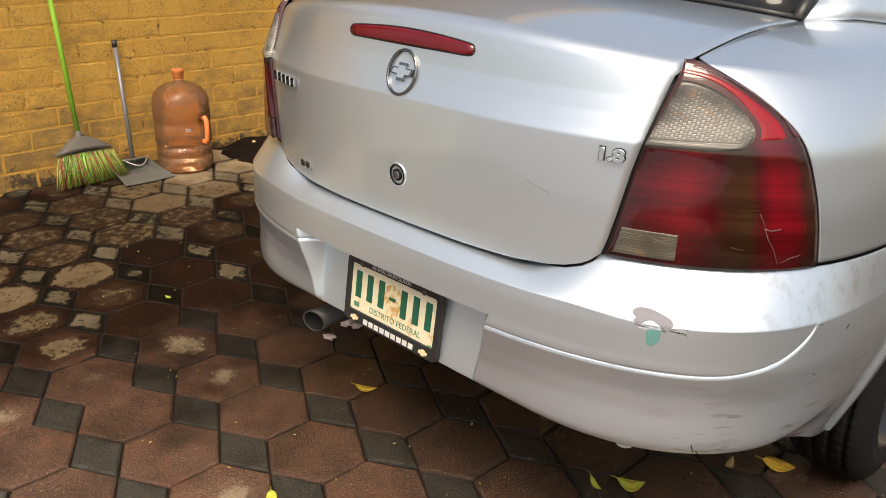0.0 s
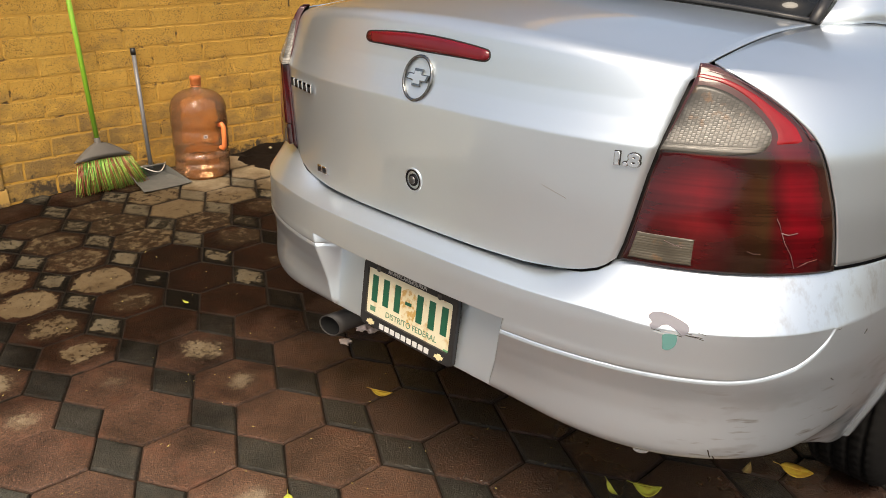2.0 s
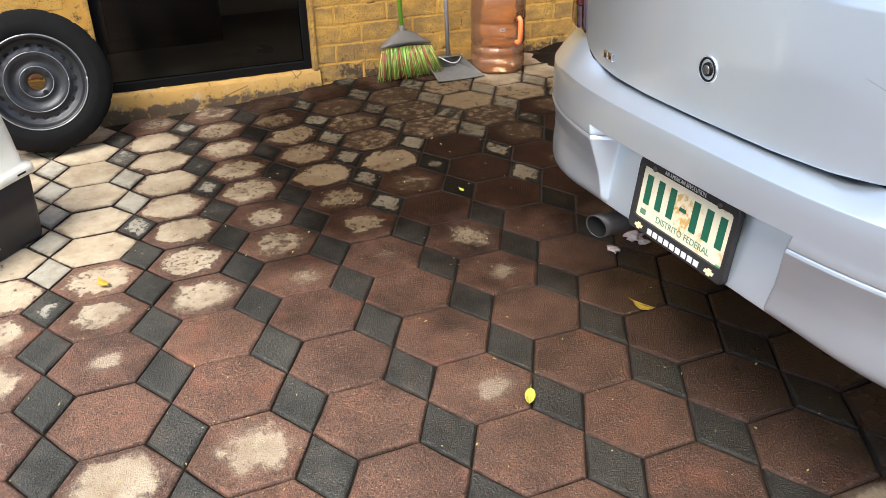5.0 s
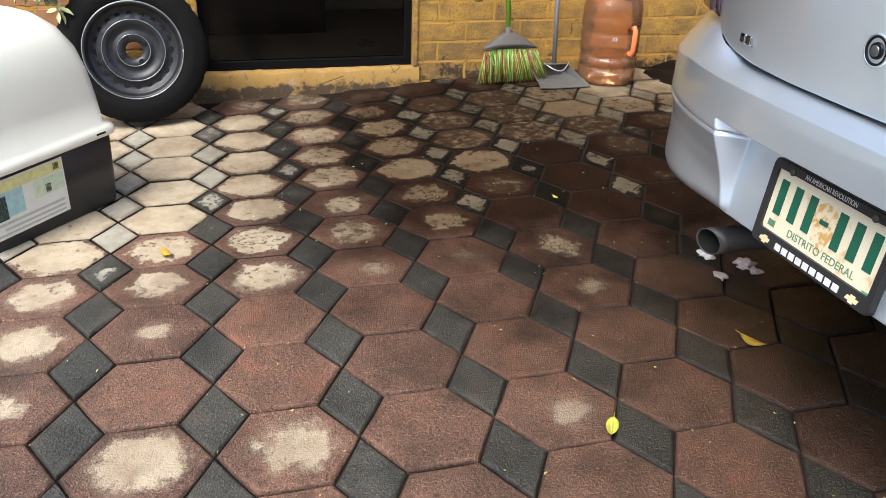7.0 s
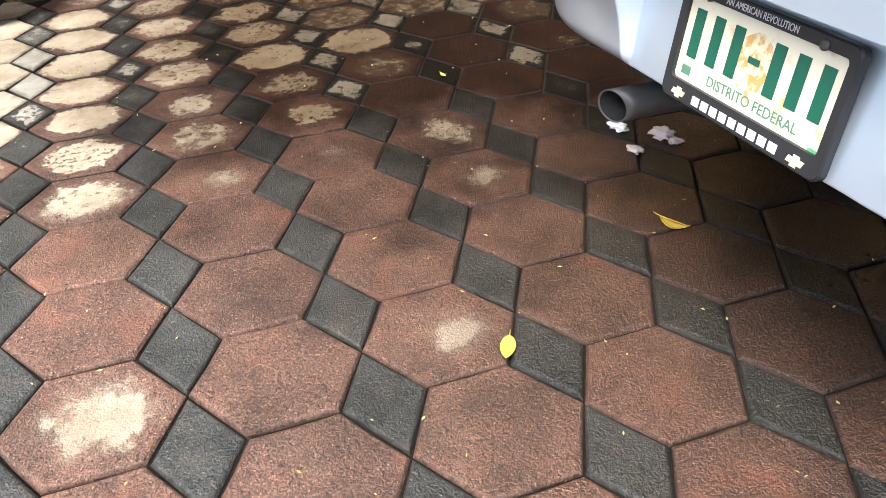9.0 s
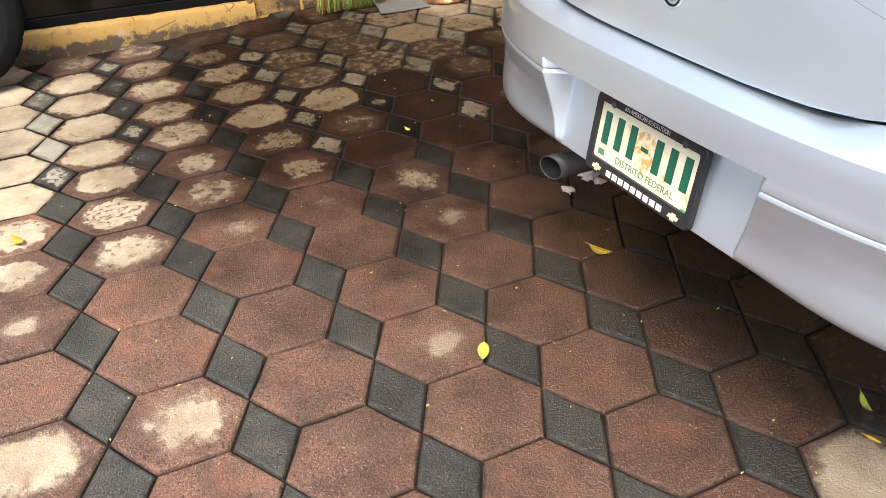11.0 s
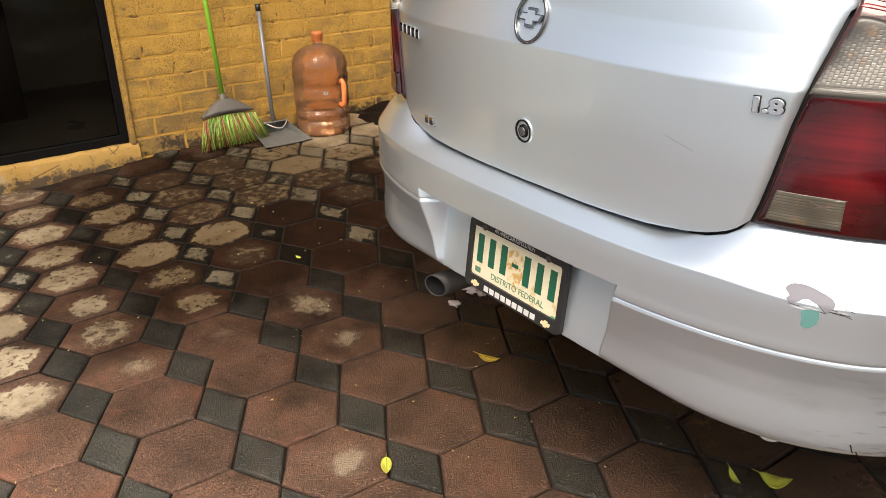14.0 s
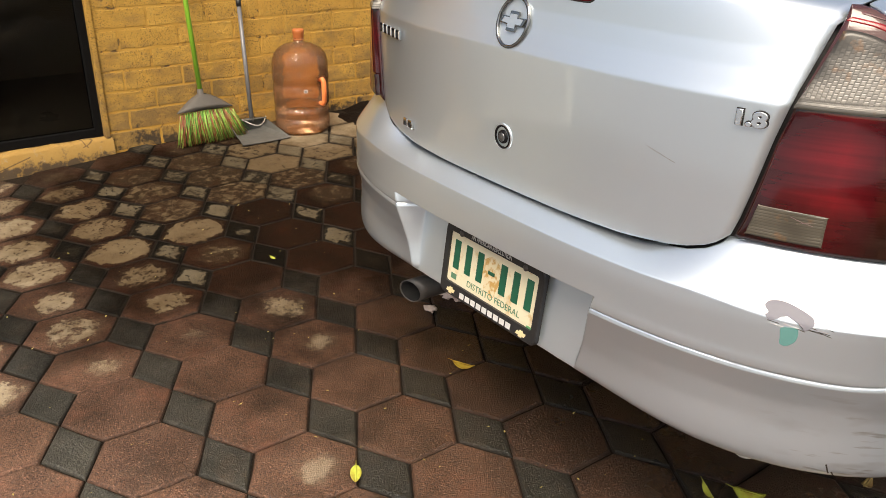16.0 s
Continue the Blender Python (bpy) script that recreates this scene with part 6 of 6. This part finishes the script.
BL, BH, GAP, FOOT = 0.280, 0.0947, 0.0045, 0.010
BLOCKS = {}
for length in (BL, 0.245, 0.105, 0.14):
    BLOCKS[length] = [block_mesh(int(length * 1000) + 11 * k, length - GAP, BH - GAP) for k in range(6)]
    for me in BLOCKS[length]:
        me.materials.append(BLOCK)
BARE = [block_mesh(900 + 11 * k, BL - GAP, BH - GAP) for k in range(4)]
for me in BARE:
    me.materials.append(ORANGE_WALL)
rng = random.Random(8)


def course(y0, y1, first, n):
    """One row of blocks, whole ones after a cut one at the opening's edge."""
    y, length = y0, first
    while y + length <= y1:
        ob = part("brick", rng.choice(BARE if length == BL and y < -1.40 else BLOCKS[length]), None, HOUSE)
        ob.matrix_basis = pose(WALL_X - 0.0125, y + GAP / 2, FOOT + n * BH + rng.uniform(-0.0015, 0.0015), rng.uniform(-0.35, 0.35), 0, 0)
        y, length = y + length, BL


for n in range(16):
    course(0.001, 2.62, 0.105 if n % 2 else 0.245, n)
    course(-1.94, -1.00, BL if n % 2 else 0.14, n)
rest = bmesh.new()
for n in range(30):
    for k in range(24):
        y = (0.105 if n % 2 else 0.245) + k * BL
        if (y < 2.40 and n < 16) or y > 6.7:
            continue
        box(rest, WALL_X - 0.013, WALL_X - 0.009, y + GAP / 2, y + BL - GAP / 2, FOOT + n * BH + GAP / 2, FOOT + (n + 1) * BH - GAP / 2)
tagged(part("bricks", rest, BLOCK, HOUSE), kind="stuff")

# ---- the paving ----
ROOT = math.sqrt(3) / 2


def lattice(a, b):
    x, y = a * ROOT * SIDE, b * 0.5 * SIDE
    c, s = math.cos(TWIST), math.sin(TWIST)
    return PX + x * c - y * s, PY + x * s + y * c


def slab(bm, outline, m, seed):
    """A paver with a chamfered, slightly chipped edge and a near-flat top."""
    r = random.Random(seed)
    rings = []
    for inset, z in ((0.0, -0.02), (0.0002, -0.0058), (0.0026, -0.0030), (0.0054, -0.0009), (0.0090, 0.0)):
        ring = []
        for x, y in outline:
            d = math.hypot(x, y)
            k = (d - inset * 1.12) / d
            ring.append(bm.verts.new(m @ Vector((x * k, y * k, z + (r.uniform(-0.0008, 0.0006) if z > -0.01 else 0)))))
        rings.append(ring)
    for a, b in zip(rings, rings[1:]):
        for i in range(len(a)):
            j = (i + 1) % len(a)
            bm.faces.new((a[i], a[j], b[j], b[i]))
    bm.faces.new(rings[-1])


def chipped(corners, seed):
    """Splits each side and shifts the points a little, so that no edge is dead straight."""
    r = random.Random(seed)
    out = []
    for i, (x, y) in enumerate(corners):
        u, v = corners[(i + 1) % len(corners)]
        out.append((x + r.uniform(-0.0015, 0.0015), y + r.uniform(-0.0015, 0.0015)))
        out.append(((x + u) / 2 + r.uniform(-0.0012, 0.0012), (y + v) / 2 + r.uniform(-0.0012, 0.0012)))
    return out


RAD = SIDE - 0.0021
HEX = [(RAD * math.sin(math.pi * k / 3), RAD * math.cos(math.pi * k / 3)) for k in range(6)][::-1]
RHO = [(0.0, 0.5 * SIDE - 0.0023), (-ROOT * SIDE + 0.0042, 0.0), (0.0, -0.5 * SIDE + 0.0023), (ROOT * SIDE - 0.0042, 0.0)]


def slab_mesh(corners, seed, name):
    bm = bmesh.new()
    slab(bm, chipped(corners, seed), Matrix.Identity(4), seed)
    return mesh_of(bm, name)


HEXES = [slab_mesh(HEX, 60 + k, "paver") for k in range(8)]
RHOMBS = [slab_mesh(RHO, 80 + k, "paver") for k in range(8)]
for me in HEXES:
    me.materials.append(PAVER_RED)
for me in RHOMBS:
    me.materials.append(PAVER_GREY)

# How far cement reaches on each paver, by column and row of the pattern; where more is known: reach, shift in x and y (cm), thickness.
HEX_SKIN = {
    -5: {-9: 1, -8: 1, -7: 1, -6: 1, -5: 1}, -4: {-10: 1, -9: 1, -8: 1, -7: 1, -6: 1, -5: 1, -4: .9, -3: .65, -2: .6, -1: .3},
    -3: {-10: (1, 0, 0, .8), -9: 1, -8: 1, -7: 1, -6: 1, -5: .97, -4: (.74, 0, 0, .85), -3: (.6, 0, 0, .8), -2: (.3, 1, 0, .6), 0: (.66, -1, 0, .9)},
    -2: {-10: (.6, 0, 3, .55), -9: .86, -8: .84, -7: .90, -6: .84, -5: .78, -4: .70, -3: (.66, 1, 0, 1), 0: (.58, 0, 1, .8)},
    -1: {-10: (.7, -2, 1, .45), -9: (.74, -1, 0, .75), -8: .74, -7: .76, -6: .80, -5: (.56, 3, 0, .75), -4: (.66, 0, 0, .6), -3: (.28, 3, 2, .6)},
    0: {-10: (.4, 2, 0, .3), -9: (.6, 1, -2, .6), -8: .78, -7: (.78, 0, 0, .8), -6: .82, -5: (.62, 1, 1, .65), -4: (.48, 0, 1, .8), 0: (.32, 2, 2, .3), -3: (.20, 0, 1, .4)},
    1: {-9: (.85, 0, 0, .35), -8: (.86, 0, 0, .45), -7: (.88, 0, 0, .45), -6: (.84, 1, 0, .85), -5: (.62, 1, 0, .4), -3: (.46, 1, 2, .75), -2: (.30, 1, 1, .4)},
    2: {3: (.92, 2, -1, .42), 4: (1.0, 0, 0, .5), -10: (.5, 3, 2, .2), -9: (1, 0, 0, .4), -8: (1, 0, 0, .4), -7: (1, 0, 2, .5)}, 3: {-10: (.9, 2, 3, .35), -9: (1, 2, 1, .65), -8: (1.1, 0, 0, .8), -7: (1, 0, 1, .42), -6: (.7, 0, 4, .35), -5: (.25, 6, 4, .5)},
    4: {-10: (1.1, 2, 0, .3), -9: 1.1, -8: (1.1, 0, 0, .7), -7: (.6, 0, 3, .35), -6: (.5, 2, 4, .5)}, 5: {-10: 1.1, -9: 1.1, -8: (1.1, 0, 0, .75)}, 6: {-10: 1.1, -9: 1.1, -8: 1}}
RHO_SKIN = {
    -6: {-9: 1, -8: 1, -7: 1}, -5: {-10: 1, -9: 1, -8: 1, -7: 1, -6: 1, -5: .9}, -4: {-10: 1, -9: 1, -8: 1, -7: 1, -6: 1, -5: .95, -4: (.4, 1, 0, .7)},
    -3: {-10: (.6, 0, 0, .4), -9: (.8, 0, 0, .45), -8: .95, -7: .95, -6: .72, -5: (.2, 0, 0, .6)}, -2: {-10: (.62, 0, 0, .7), -9: (.42, 0, 0, .4), -7: .58, -6: (.4, 0, 0, .3), -8: (.25, 0, 0, .6)},
    -1: {-8: (.4, 0, 0, .2), -7: (.35, 0, 0, .2)}, 0: {-10: (.62, 0, 0, .6), -9: .78, -8: (.8, 0, 0, .8), -7: (.70, 0, 0, .9), -6: (.62, 0, 0, .9), -5: .70},
    1: {-11: (.8, 1, 0, .45), -10: (.85, 1, 0, .5), -9: (.78, 0, 0, .55), -8: (.8, 0, 0, .7), -7: .72, -6: (.3, 1, 0, .5)},
    2: {-11: (.8, 0, 0, .4), -10: (.95, 0, 0, .6), -9: (.95, 0, 0, .7), -8: (.95, 0, 0, .5), -7: (.9, 0, 0, .6), -6: (.74, 0, 0, .95), -5: .76, -4: (.3, 0, 0, .2)},
    3: {-11: (1, 0, 0, .5), -10: 1, -9: 1, -8: (.95, 0, 0, .7), -7: (.6, -1, 0, .4)}, 4: {-11: 1, -10: 1, -9: 1, -8: .8, -7: (.5, 0, 0, .4)}, 5: {-11: 1, -10: 1, -9: 1, -8: .9}}

PAVING = structure("paving", sheet([[(x, y, -0.0085 + ground_z(x, y)) for x in (-2.79 + 0.16 * i for i in range(40))] for y in (-2.35 + 0.16 * j for j in range(40))]), JOINT, "interlocking red hexagon and grey diamond pavers, patchy with cement", True)
rng = random.Random(4)
spare_red, spare_grey = bmesh.new(), bmesh.new()
for j in range(-11, 14):
    for i in range(-11, 16):
        for kind in (0, 1):
            x, y = lattice(2 * i + kind, 4 * j + 2 * kind)
            if x < WALL_X + 0.02 or x > 2.55 or y > 3.6 or y < -2.3 or (y > 1.13 and x < -0.95):
                continue
            e = 0.05
            sx = math.degrees(math.atan((ground_z(x + e, y) - ground_z(x - e, y)) / (2 * e)))
            sy = math.degrees(math.atan((ground_z(x, y + e) - ground_z(x, y - e)) / (2 * e)))
            m = pose(x, y, ground_z(x, y) + rng.uniform(-0.0015, 0.0015), sy + rng.uniform(-0.35, 0.35), -sx + rng.uniform(-0.35, 0.35), math.degrees(TWIST) + rng.uniform(-0.5, 0.5))
            if x < 1.05 and -1.75 < y < 1.2:
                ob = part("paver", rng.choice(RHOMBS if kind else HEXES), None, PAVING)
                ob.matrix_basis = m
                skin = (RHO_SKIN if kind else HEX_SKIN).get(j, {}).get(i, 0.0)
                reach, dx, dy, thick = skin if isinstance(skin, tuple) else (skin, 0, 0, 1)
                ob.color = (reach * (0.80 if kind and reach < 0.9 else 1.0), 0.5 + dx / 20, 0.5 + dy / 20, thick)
            else:
                slab(spare_grey if kind else spare_red, RHO if kind else HEX, m, 7)
for bm, mat in ((spare_red, PAVER_RED), (spare_grey, PAVER_GREY)):
    ob = tagged(part("pavers", bm, mat, PAVING), kind="stuff")
    ob.color = (0, 0.5, 0.5, 1)
